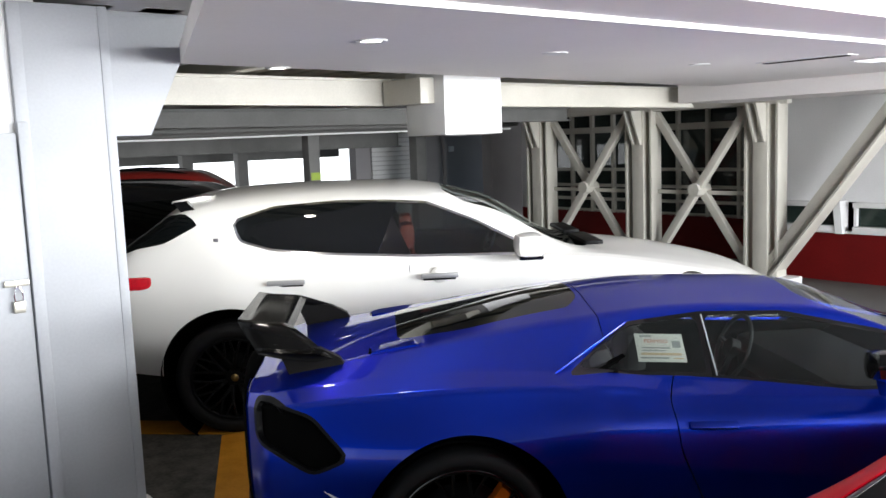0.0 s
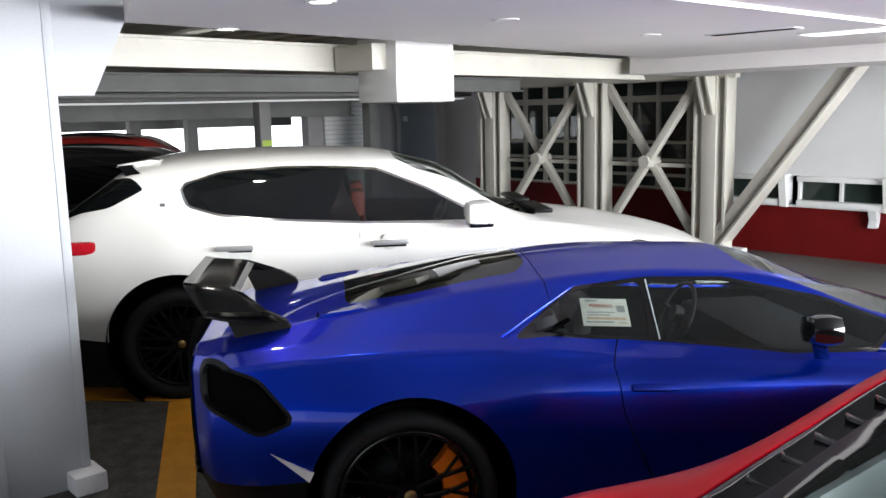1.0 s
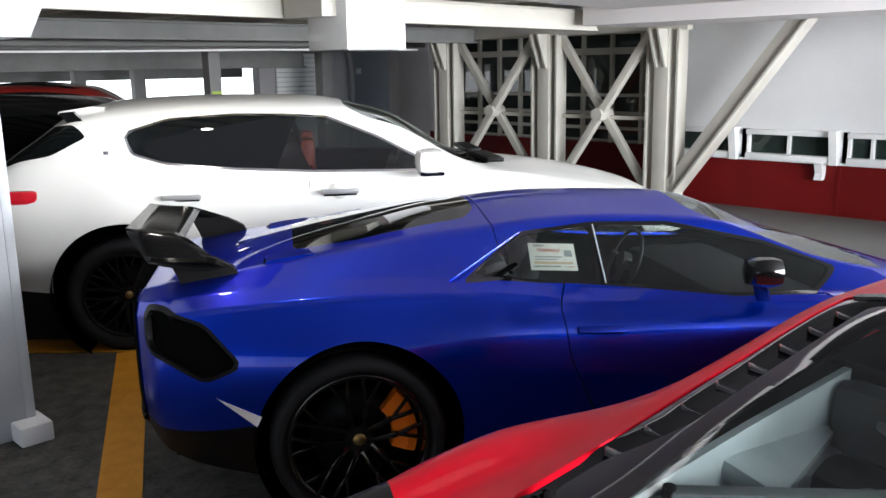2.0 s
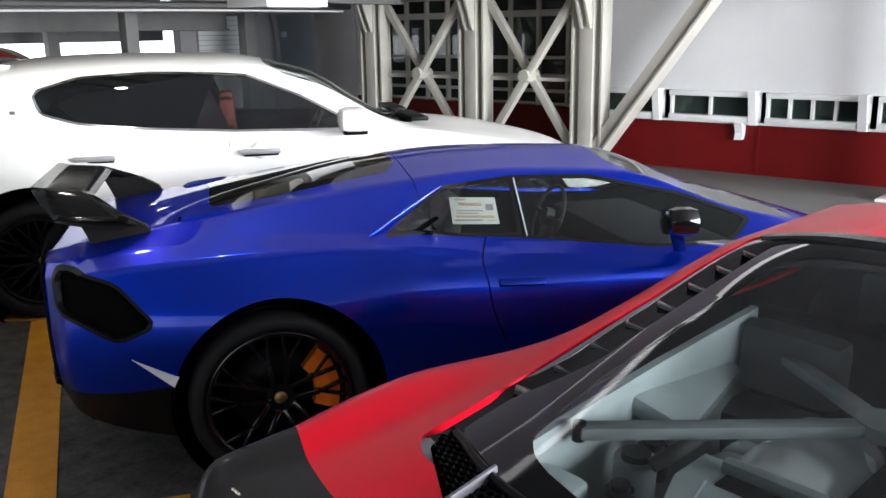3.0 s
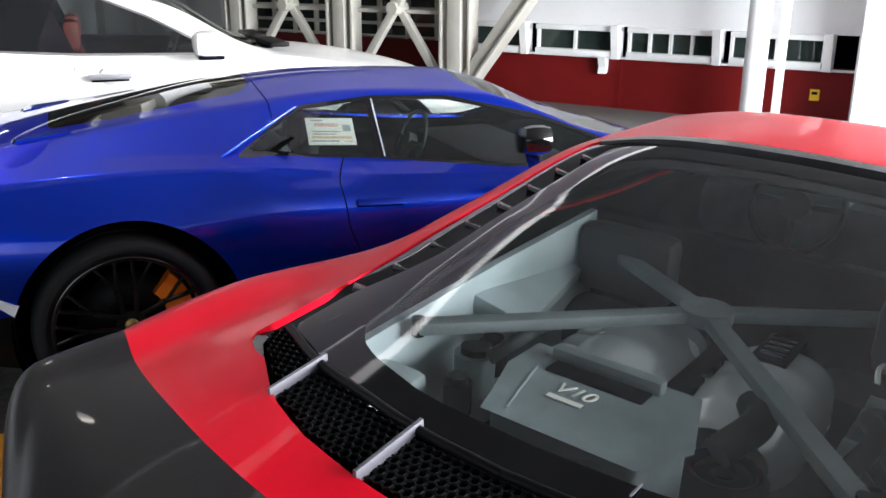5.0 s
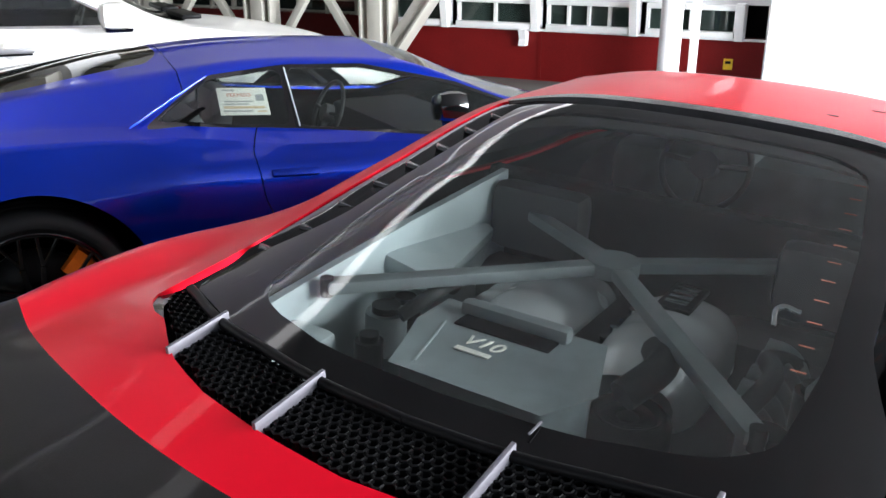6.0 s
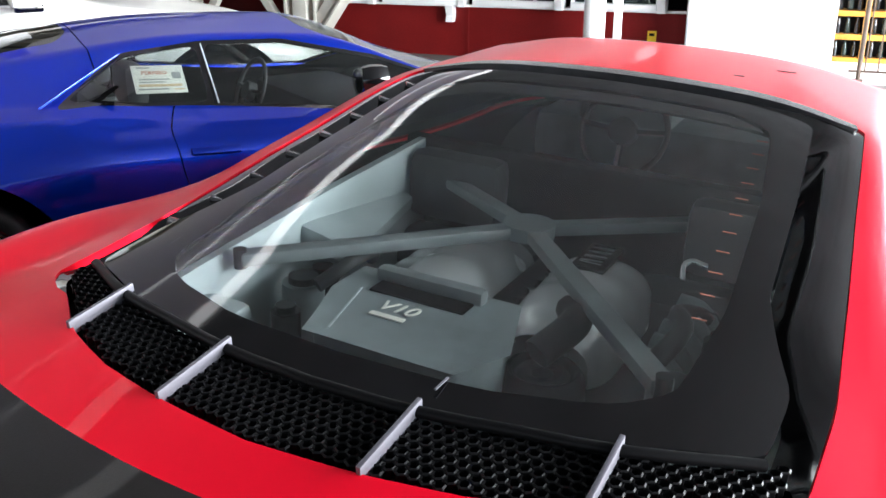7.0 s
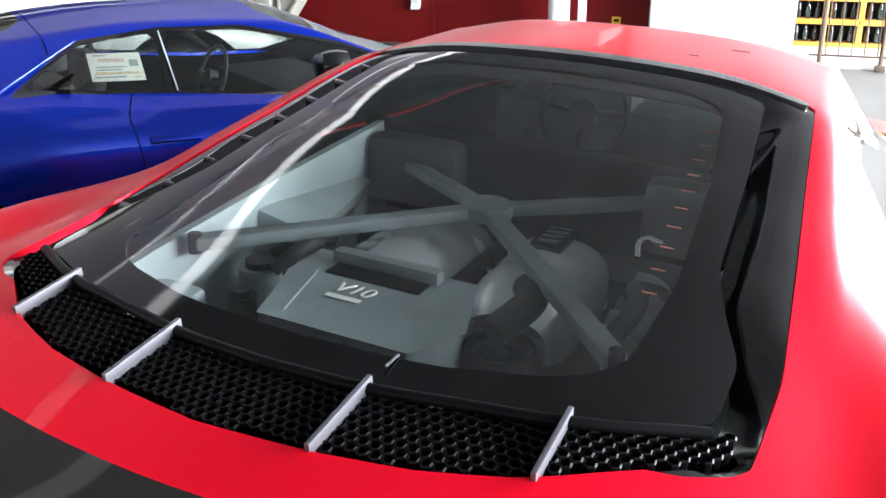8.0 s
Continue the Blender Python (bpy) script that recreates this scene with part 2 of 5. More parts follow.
def tube(points, r, n=10):
    """A bent round tube through points."""
    cu = bpy.data.curves.new("tube", "CURVE")
    cu.dimensions, cu.bevel_depth, cu.bevel_resolution, cu.use_fill_caps = "3D", r, 3, True
    sp = cu.splines.new("BEZIER")
    sp.bezier_points.add(len(points) - 1)
    for q, p in zip(sp.bezier_points, points):
        q.co, q.handle_left_type, q.handle_right_type = p, "AUTO", "AUTO"
    ob = bpy.data.objects.new("tube", cu)
    scene.collection.objects.link(ob)
    me = bpy.data.meshes.new_from_object(ob.evaluated_get(bpy.context.evaluated_depsgraph_get()))
    bm = bmesh.new()
    bm.from_mesh(me)
    bpy.data.objects.remove(ob)
    bpy.data.meshes.remove(me)
    return bm


def smooth_fit(xs, ys, x):
    """Monotone cubic through (xs, ys)."""
    xs, ys, x = np.asarray(xs, float), np.asarray(ys, float), np.asarray(x, float)
    h, d = np.diff(xs), np.diff(ys) / np.diff(xs)
    m = np.zeros_like(ys)
    m[0], m[-1] = d[0], d[-1]
    for i in range(1, len(xs) - 1):
        if d[i - 1] * d[i] > 0:
            w1, w2 = 2 * h[i] + h[i - 1], h[i] + 2 * h[i - 1]
            m[i] = (w1 + w2) / (w1 / d[i - 1] + w2 / d[i])
    k = np.clip(np.searchsorted(xs, x) - 1, 0, len(xs) - 2)
    t = (x - xs[k]) / h[k]
    return (2 * t**3 - 3 * t**2 + 1) * ys[k] + (t**3 - 2 * t**2 + t) * h[k] * m[k] + (3 * t**2 - 2 * t**3) * ys[k + 1] + (t**3 - t**2) * h[k] * m[k + 1]


def loft(stations, rows, nu=130, nv=7, bulge=0.05, creases=()):
    """A car's skin: rows of (y list, z list) run from sill to roof centre over the stations; sections are drawn through them. Both halves, with closed ends."""
    xs = np.linspace(stations[0], stations[-1], nu)
    Y = np.array([smooth_fit(stations, r[0], xs) for r in rows])
    Z = np.array([smooth_fit(stations, r[1], xs) for r in rows])
    k = len(rows)
    ys, zs = [], []
    for i in range(k - 1):
        for s in range(nv):
            t = s / nv
            p = lambda A, j: A[min(max(j, 0), k - 1)] if j < k else A[k - 2]
            out = []
            for A in (Y, Z):
                a, b = A[i], A[i + 1]
                before = A[i - 1] if i > 0 else 2 * a - b
                if i + 2 < k:
                    after = A[i + 2]
                else:
                    after = -A[k - 2] if A is Y else A[k - 2]
                ma = (b - a) if i in creases else (b - before) / 2
                mb = (b - a) if i + 1 in creases else (after - a) / 2
                out.append((2 * t**3 - 3 * t**2 + 1) * a + (t**3 - 2 * t**2 + t) * ma + (3 * t**2 - 2 * t**3) * b + (t**3 - t**2) * mb)
            ys.append(out[0]), zs.append(out[1])
    ys.append(Y[-1]), zs.append(Z[-1])
    ys, zs = np.array(ys), np.array(zs)
    half = len(ys)
    ring_y = np.concatenate([-ys, ys[::-1][1:]])
    ring_z = np.concatenate([zs, zs[::-1][1:]])
    n = len(ring_y)
    V = [(xs[u], ring_y[v, u], ring_z[v, u]) for u in range(nu) for v in range(n)]
    F = [(u * n + v, u * n + v + 1, (u + 1) * n + v + 1, (u + 1) * n + v) for u in range(nu - 1) for v in range(n - 1)]
    for u, sign in ((0, -1), (nu - 1, 1)):
        steps = 8
        base = len(V)
        for s in range(1, steps + 1):
            c = math.cos(s / steps * math.pi / 2)
            for v in range(half):
                V.append((xs[u] + sign * bulge * (1 - (s / steps - 1) ** 2), -ys[v, u] * (1 - s / steps) , zs[v, u]))
                V.append((xs[u] + sign * bulge * (1 - (s / steps - 1) ** 2), ys[v, u] * (1 - s / steps), zs[v, u]))
        def at(s, v, side):
            if s == 0:
                return u * n + (v if side == 0 else n - 1 - v)
            return base + ((s - 1) * half + v) * 2 + side
        for s in range(steps):
            for v in range(half - 1):
                for side in (0, 1):
                    q = (at(s, v, side), at(s, v + 1, side), at(s + 1, v + 1, side), at(s + 1, v, side))
                    flip = (side == 0) == (sign < 0)
                    F.append(q[::-1] if flip else q)
    return np.array(V), [f[::-1] for f in F[:(nu - 1) * (n - 1)]] + F[(nu - 1) * (n - 1):]


def cut(shape, field):
    """Splits a skin along the zero line of a field at its vertices: (inside, outside)."""
    V, F = shape
    f = field(V[:, 0], V[:, 1], V[:, 2])
    f = np.where(np.abs(f) < 1e-6, 1e-6, f)
    sides = []
    for sign in (1, -1):
        g = f * sign
        out_v, out_f, where, cross = [], [], {}, {}

        def old(i):
            if i not in where:
                where[i] = len(out_v)
                out_v.append(V[i])
            return where[i]

        def between(i, j):
            key = (min(i, j), max(i, j))
            if key not in cross:
                t = g[i] / (g[i] - g[j])
                cross[key] = len(out_v)
                out_v.append(V[i] + (V[j] - V[i]) * t)
            return cross[key]

        for face in F:
            ins = [g[i] > 0 for i in face]
            if all(ins):
                out_f.append(tuple(old(i) for i in face))
            elif any(ins):
                poly = []
                for a in range(len(face)):
                    i, j = face[a], face[(a + 1) % len(face)]
                    if g[i] > 0:
                        poly.append(old(i))
                    if (g[i] > 0) != (g[j] > 0):
                        poly.append(between(i, j))
                if len(poly) > 2:
                    out_f.append(tuple(poly))
        sides.append((np.array(out_v) if out_v else np.zeros((0, 3)), out_f))
    return sides[0], sides[1]


def rounded(poly, r=0.03):
    """An outline with its corners rounded off."""
    p = np.array(poly, float)
    out = []
    for i in range(len(p)):
        a, c, b = p[i - 1], p[i], p[(i + 1) % len(p)]
        ra, rb = min(r, np.linalg.norm(a - c) * 0.45), min(r, np.linalg.norm(b - c) * 0.45)
        s, e = c + (a - c) / np.linalg.norm(a - c) * ra, c + (b - c) / np.linalg.norm(b - c) * rb
        for t in (0, 0.25, 0.5, 0.75, 1):
            out.append((1 - t) ** 2 * s + 2 * t * (1 - t) * c + t * t * e)
    return np.array(out)


def inside(px, py, poly):
    """Signed distance to a closed outline, positive inside."""
    p = np.asarray(poly, float)
    q = np.roll(p, -1, 0)
    d = np.full(len(px), 1e9)
    odd = np.zeros(len(px), bool)
    for (ax, ay), (bx, by) in zip(p, q):
        ex, ey = bx - ax, by - ay
        t = np.clip(((px - ax) * ex + (py - ay) * ey) / (ex * ex + ey * ey + 1e-12), 0, 1)
        d = np.minimum(d, np.hypot(px - ax - t * ex, py - ay - t * ey))
        if abs(ey) > 1e-12:
            odd ^= ((ay > py) != (by > py)) & (px < ex * (py - ay) / ey + ax)
    return np.where(odd, d, -d)


def side_outline(poly, side=0, grow=0.0, out=0.0):
    """A field for an outline in x, z on one side of the car (-1 right, 1 left, 0 both)."""
    p = rounded(poly)

    def field(x, y, z):
        f = inside(x, z, p) + grow
        far = np.abs(y) - out if side == 0 else y * side - out
        return np.minimum(f, far)
    return field


def plan_outline(poly, above=0.0, grow=0.0):
    """A field for an outline in x, |y| seen from above, for skin higher than a height."""
    p = rounded(poly)
    return lambda x, y, z: np.minimum(inside(x, np.abs(y), p) + grow, z - above)


def arch(x0, z0, r):
    """Wheel arch opening."""
    return lambda x, y, z: np.minimum(r - np.hypot(x - x0, z - z0), np.abs(y) - 0.45)


def merged(*shapes):
    V, F = [], []
    for v, f in shapes:
        n = len(V)
        V.extend(tuple(p) for p in v)
        F.extend(tuple(i + n for i in q) for q in f)
    return np.array(V), F


def wheel(car, x, y, r, width, out, spokes, rim_mat, caliper=None, rim_r=None, hub=True):
    """Tyre, rim with spokes, disc, caliper and hub cap; out is -1 where the outer face points to the car's right."""
    rr = rim_r or r * 0.735
    tyre = part("tyre", turned([(rr - 0.01, -width * 0.40), (rr + 0.015, -width * 0.46), (r - 0.05, -width * 0.5), (r - 0.015, -width * 0.45), (r - 0.002, -width * 0.36), (r, -width * 0.1), (r - 0.004, -width * 0.08), (r - 0.004, -width * 0.06), (r, -width * 0.04), (r, width * 0.1), (r - 0.004, width * 0.12), (r - 0.004, width * 0.14), (r, width * 0.16), (r - 0.002, width * 0.36), (r - 0.015, width * 0.45), (r - 0.05, width * 0.5), (rr + 0.015, width * 0.46), (rr - 0.01, width * 0.40)], 56), RUBBER, None)
    hold = thing("wheel", Matrix.Identity(4), "", "")
    hold.parent = car
    hold.matrix_local = pose(x, y, r)
    tyre.parent = hold
    o = out * width * 0.5
    lip = part("rim", turned([(rr, o * 0.92), (rr - 0.012, o * 0.96), (rr - 0.02, o * 0.85), (rr - 0.03, o * 0.3), (rr - 0.035, -o * 0.8)], 56), rim_mat, hold)
    bm = bmesh.new()
    for i in range(spokes):
        a = 2 * math.pi * i / spokes + 0.35
        for da in (-0.20, 0.20):
            p0 = (0.055 * math.cos(a + da * 2.2), o * 0.62, 0.055 * math.sin(a + da * 2.2))
            pm = (rr * 0.55 * math.cos(a + da * 1.15), o * 0.78, rr * 0.55 * math.sin(a + da * 1.15))
            p1 = ((rr - 0.012) * math.cos(a + da * 0.55), o * 0.86, (rr - 0.012) * math.sin(a + da * 0.55))
            p2 = ((rr - 0.012) * math.cos(a + da * 1.9), o * 0.86, (rr - 0.012) * math.sin(a + da * 1.9))
            bar(bm, p0, pm, 0.022, 0.026, 0.006, (0, 1, 0))
            bar(bm, pm, p1, 0.015, 0.022, 0.004, (0, 1, 0))
            bar(bm, pm, p2, 0.013, 0.02, 0.004, (0, 1, 0))
    rod(bm, (0, o * 0.35, 0), (0, o * 0.68, 0), 0.058, 24)
    for i in range(5):
        a = 2 * math.pi * i / 5 + 0.9
        rod(bm, (0.045 * math.cos(a), o * 0.68, 0.045 * math.sin(a)), (0.045 * math.cos(a), o * 0.72, 0.045 * math.sin(a)), 0.008, 8)
    part("spokes", bm, rim_mat, hold)
    part("brake_disc", turned([(0.06, o * 0.18), (0.19, o * 0.18), (0.192, o * 0.1), (0.06, o * 0.1)], 40), SATIN_BLACK, hold)
    if hub:
        part("hub_cap", turned([(0.0, o * 0.74), (0.018, o * 0.74), (0.024, o * 0.71), (0.027, o * 0.66)], 24), BRONZE, hold, "small bronze hub cap")
    if caliper:
        V, F = [], []
        n = 14
        for i in range(n + 1):
            a = -0.35 + 1.2 * i / n
            for rad, yy in ((0.135, o * 0.22), (0.14, o * 0.52), (0.2, o * 0.55), (0.238, o * 0.48), (0.238, o * 0.05)):
                V.append((rad * math.cos(a), yy, rad * math.sin(a)))
        for i in range(n):
            for j in range(4):
                F.append((i * 5 + j, i * 5 + j + 1, i * 5 + j + 6, i * 5 + j + 5))
        F += [tuple(range(5)), tuple(range(n * 5, n * 5 + 5))]
        part("brake_caliper", (V, F), caliper, hold, "orange brake caliper", smooth=False)
    return hold


def housing(car, x, z, r, y0, y1):
    ob = part("wheel_housing", turned([(r, y0), (r, y1), (0.001, y1)], 40), MATT_BLACK, car)
    ob.location = (x, 0, z)
    return ob

# ---- the building ----


def slab(name, lo, hi, material, label, category, bevel=0.0, kind="structure"):
    """A setting block between two corners in the building's axes."""
    c = [(a + b) / 2 for a, b in zip(lo, hi)]
    s = [b - a for a, b in zip(lo, hi)]
    ob = part(name, boxed(c, s, bevel), material, None, smooth=bevel > 0)
    ob.matrix_world = B
    return tagged(ob, label, category, "", kind)


ground = slab("ground", (-60, -60, -0.25), (60, 60, -0.02), FLOOR_SMOOTH, "grey concrete ground reaching away outside the garage", "ground")
slab("floor", (-7.5, -4.2, -0.2), (4.2, 16, 0.0), CONCRETE, "worn dark speckled concrete garage floor", "floor")
slab("driveway", (4.2, -8.5, -0.2), (14, 16, 0.0), FLOOR_SMOOTH, "smooth grey concrete drive lane beside the wall", "driveway")
slab("forecourt", (-7.5, -8.5, -0.2), (4.2, -4.2, 0.0), FLOOR_SMOOTH, "smooth grey concrete apron at the open side", "driveway")

TRUSS_A, WALL_A, TOP = 7.70, 8.35, 2.35
# white wall with its low strip of windows over a maroon dado
slab("wall_east_upper", (WALL_A, -1.2, 0.98), (WALL_A + 0.25, 3.72, 3.3), PLASTER, "white plastered wall over a low window strip", "wall")
slab("wall_east_dado", (WALL_A, -1.2, 0.0), (WALL_A + 0.25, 3.72, 0.62), MAROON, "dark maroon painted lower wall", "wall")
slab("wall_east_return", (WALL_A, 3.72, 0.0), (WALL_A + 1.0, 3.9, 3.3), PLASTER, "white return of the plastered wall", "wall")
slab("wall_window", (9.35, 3.9, 2.25), (9.6, 9.4, 3.3), PLASTER, "white wall over tall windows", "wall")
slab("wall_window_dado", (9.35, 3.9, 0.0), (9.6, 9.4, 0.62), MAROON, "dark maroon painted wall below tall windows", "wall")
slab("wall_window_end", (9.35, 8.6, 0.62), (9.6, 9.4, 2.25), PLASTER, "white wall beside tall windows", "wall")
slab("wall_window_pier", (9.35, 6.45, 0.62), (9.6, 6.75, 2.25), PLASTER, "white pier between tall windows", "wall")
slab("wall_far_east", (8.6, 9.4, 0.0), (9.6, 9.65, 3.3), SHADED_GREY_WALL, "grey shaded wall at the end of the bay", "wall")
slab("wall_far", (7.9, 12.8, 0.0), (14, 13.05, 3.3), SHADED_GREY_WALL, "shaded grey plastered wall beyond the bays", "wall")
slab("wall_behind", (-8.0, 2.4, 0.0), (-7.8, 16, 3.3), PLASTER, "plain white wall behind the parking bays", "wall")
slab("wall_far_end", (-8, 16, 0.0), (9.5, 16.2, 0.95), SHADED_GREY_WALL, "low grey parapet at the open far end", "wall")
slab("wall_far_end_upper", (-8, 16, 1.62), (9.5, 16.2, 3.3), GREY_STEEL, "dark grey spandrel over the open far end", "wall")

# ceilings
ceil = tagged(part("ceiling", extruded([(-0.93, -0.05), (5.9, -0.05), (5.9, 2.93), (-0.16, 2.05)], 0.1, pose(0, 0, TOP + 0.05) @ Matrix(((1, 0, 0, 0), (0, 0, 1, 0), (0, 1, 0, 0), (0, 0, 0, 1)))), CEILING, None, smooth=False), "white plasterboard ceiling with recessed downlights", "ceiling", "", "structure")
ceil.matrix_world = B
slab("ceiling_high", (-7.8, -0.05, 2.62), (0.2, 2.15, 2.72), CEILING, "pale ceiling over the passage by the pillar", "ceiling")
slab("ceiling_step", (-7.8, -0.60, TOP + 0.02), (9, -0.05, TOP + 0.12), CEILING, "white plasterboard ceiling, one step higher", "ceiling")
slab("ceiling_edge", (-1.03, -0.09, TOP - 0.004), (5.9, -0.05, TOP + 0.1), WHITE_TRIM, "white step trim along the ceiling", "trim")
slab("ceiling_fascia", (5.9, -1.2, 2.2), (6.9, 3.35, TOP + 0.2), CEILING, "white boxed-in beam at the ceiling's end", "ceiling")
slab("ceiling_roof", (-8, -8.5, 3.3), (14, 16.2, 3.5), ROOF_DARK, "dark steel roof deck", "ceiling")

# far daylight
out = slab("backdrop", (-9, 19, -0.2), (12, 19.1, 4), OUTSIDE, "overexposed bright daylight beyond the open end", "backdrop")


DECK_RIB = mat("deck_rib_paint", (0.62, 0.58, 0.45), 0.6, 0.1, 0.0, 0.2, 3.0, 60.0, 0.3)


def deck_ribs():
    """Corrugated deck: cream ribs; the shade of the troughs is a darker sheet above them."""
    bm = bmesh.new()
    for i in range(40):
        box(bm, (-6 + i * 0.36, 7.2, 2.66), (0.20, 10.4, 0.08))
    ob = part("ceiling_deck", bm, DECK_RIB, None, smooth=False)
    ob.matrix_world = B
    tagged(ob, "cream ribbed steel deck ceiling over the bays", "ceiling", "", "structure")


deck_ribs()
# same deck as the ribs, darkened in colour for the shade between them
slab("ceiling_deck_back", (-6.3, 2.1, 2.72), (9.3, 12.4, 2.78), DECK_SHADE, "sheet behind the deck ribs, coloured dark for the shaded troughs", "ceiling")


def i_beam(name, a, b, depth, width, material, label):
    """A steel beam with web and two flanges along a line."""
    beam = thing(name, B, label, "beam", "ceiling beams")
    part("web", bar(bmesh.new(), a, b, 0.05, depth - 0.03), material, beam, smooth=False)
    for s in (-1, 1):
        off = Vector((0, 0, s * (depth / 2 - 0.012)))
        part("flange", bar(bmesh.new(), Vector(a) + off, Vector(b) + off, width, 0.024, 0.004), material, beam)
    return beam


i_beam("steel_beam", (-6, 3.55, 2.38), (6.4, 3.55, 2.27), 0.22, 0.09, STEEL, "cream painted steel ceiling beam")
i_beam("steel_beam", (-6, 6.6, 2.25), (7.6, 6.6, 2.22), 0.20, 0.2, GREY_STEEL, "grey painted steel ceiling beam")
i_beam("steel_beam", (-6, 9.2, 2.16), (8.4, 9.2, 2.14), 0.16, 0.2, GREY_STEEL, "dark grey painted steel ceiling beam")
i_beam("steel_beam", (-6, 12.0, 2.0), (8.4, 12.0, 2.0), 0.36, 0.25, GREY_STEEL, "deep grey painted steel ceiling beam")
for a in (0.9, 3.3, 5.2):
    i_beam("cross_beam", (a, 2.7, 2.53), (a, 12, 2.53), 0.16, 0.12, STEEL, "small cream painted cross beam")

duct = thing("duct_box", B @ pose(2.59, 3.12, 2.16), "white boxed-in duct hanging from the ceiling", "duct")
part("casing", boxed((0, 0, 0.03), (0.60, 0.5, 0.50), 0.006), WHITE_TRIM, duct)
part("collar", boxed((-0.37, 0.12, 0.13), (0.14, 0.5, 0.2), 0.006), STEEL, duct)
part("underside", boxed((0, 0, -0.222), (0.52, 0.42, 0.012), 0.003), GREY_STEEL, duct)

# trussed frame in front of the wall


def truss_column(b, top):
    col = thing("truss_column", B @ pose(TRUSS_A, b, 0), "cream painted steel column with a bracket on top", "column", "truss columns")
    part("shaft", boxed((0, 0.0, top / 2), (0.2, 0.2, top), 0.012), STEEL, col)
    part("flange", boxed((0.02, -0.21, top / 2), (0.22, 0.035, top), 0.004), STEEL, col)
    part("flange", boxed((0.02, 0.21, top / 2), (0.22, 0.035, top), 0.004), STEEL, col)
    for dy in (-0.06, 0.06):
        part("bracket", extruded([(-0.32, 0.36), (-0.1, 0.36), (-0.1, -0.1), (-0.13, -0.1)], 0.03, pose(0, dy, top - 0.36)), STEEL, col, smooth=False)
    part("base_plate", boxed((0, 0, 0.03), (0.42, 0.55, 0.06), 0.008), STEEL, col)
    return col


for b in (7.25, 5.28, 3.42):
    truss_column(b, 2.2)


def cross_brace(b0, b1):
    br = thing("cross_brace", B @ pose(TRUSS_A + 0.06, 0, 0), "cream steel cross brace with a middle joint", "brace", "cross braces")
    m = (b0 + b1) / 2
    part("diagonal", bar(bmesh.new(), (0, b0, 0.12), (0, b1, 2.15), 0.1, 0.1, 0.01, (1, 0, 0)), STEEL, br)
    part("diagonal", bar(bmesh.new(), (-0.105, b1, 0.12), (-0.105, b0, 2.15), 0.1, 0.1, 0.01, (1, 0, 0)), STEEL, br)
    part("joint", rod(bmesh.new(), (-0.2, m, 1.14), (0.08, m, 1.14), 0.09, 8), STEEL, br)
    part("tie", bar(bmesh.new(), (0, b0, 1.10), (0, b1, 1.10), 0.03, 0.05), STEEL, br, smooth=False)
    return br


cross_brace(3.62, 5.08)
cross_brace(5.48, 7.05)
top_chord = thing("truss_chord", B @ pose(TRUSS_A, 5.3, 2.28), "cream painted steel top chord of the truss", "beam")
part("web", boxed((0, 0, 0), (0.12, 4.4, 0.2), 0.01), STEEL, top_chord)
part("plate", boxed((-0.02, 0, 0.12), (0.3, 4.4, 0.03), 0.004), STEEL, top_chord)

diag = thing("raking_brace", B @ pose(TRUSS_A, 0, 0), "heavy white steel raking brace against the wall", "brace")
part("web", bar(bmesh.new(), (0, 3.40, 0.12), (0, 1.50, 2.6), 0.16, 0.14, 0.008, (1, 0, 0)), STEEL, diag)
part("flange", bar(bmesh.new(), (0, 3.29, 0.08), (0, 1.39, 2.56), 0.26, 0.03, 0.004, (0, -0.78, 0.62)), STEEL, diag)
part("foot", boxed((0, 3.2, 0.05), (0.4, 0.35, 0.1), 0.01), WHITE_TRIM, diag)

round_col = thing("round_column", B @ pose(7.6, -0.30, 0), "white painted round steel column", "column")
part("shaft", rod(bmesh.new(), (0, 0, 0.02), (0, 0, 2.5), 0.115, 32), WHITE_TRIM, round_col)
part("flange", boxed((0.06, -0.24, 1.25), (0.1, 0.07, 2.5), 0.004), WHITE_TRIM, round_col)
part("base_plate", boxed((0, 0, 0.015), (0.36, 0.36, 0.03), 0.004), WHITE_TRIM, round_col)

# low strip windows with raking fins


def strip_window(b0, b1, panes):
    w = thing("strip_window", B @ pose(WALL_A - 0.02, 0, 0), "low white framed strip window in the wall", "window", "strip windows", "structure")
    for z, h in ((0.655, 0.07), (0.95, 0.06)):
        part("window_frame", boxed((0, (b0 + b1) / 2, z), (0.16, b1 - b0, h), 0.006), WHITE_TRIM, w)
    for i in range(panes + 1):
        y = b0 + (b1 - b0) * i / panes
        part("mullion", boxed((0.02, y, 0.80), (0.06, 0.035, 0.26), 0.004), WHITE_TRIM, w)
    for i in range(panes):
        y0, y1 = b0 + (b1 - b0) * i / panes, b0 + (b1 - b0) * (i + 1) / panes
        part("pane", boxed((0.05, (y0 + y1) / 2, 0.80), (0.012, y1 - y0 - 0.035, 0.25)), GREEN_GLASS, w, smooth=False)
    part("fin", extruded([(-0.16, 1.0), (0.06, 1.0), (0.06, 0.60), (-0.09, 0.60)], 0.09, pose(0, b0 - 0.06, 0)), WHITE_TRIM, w, smooth=False)
    return w


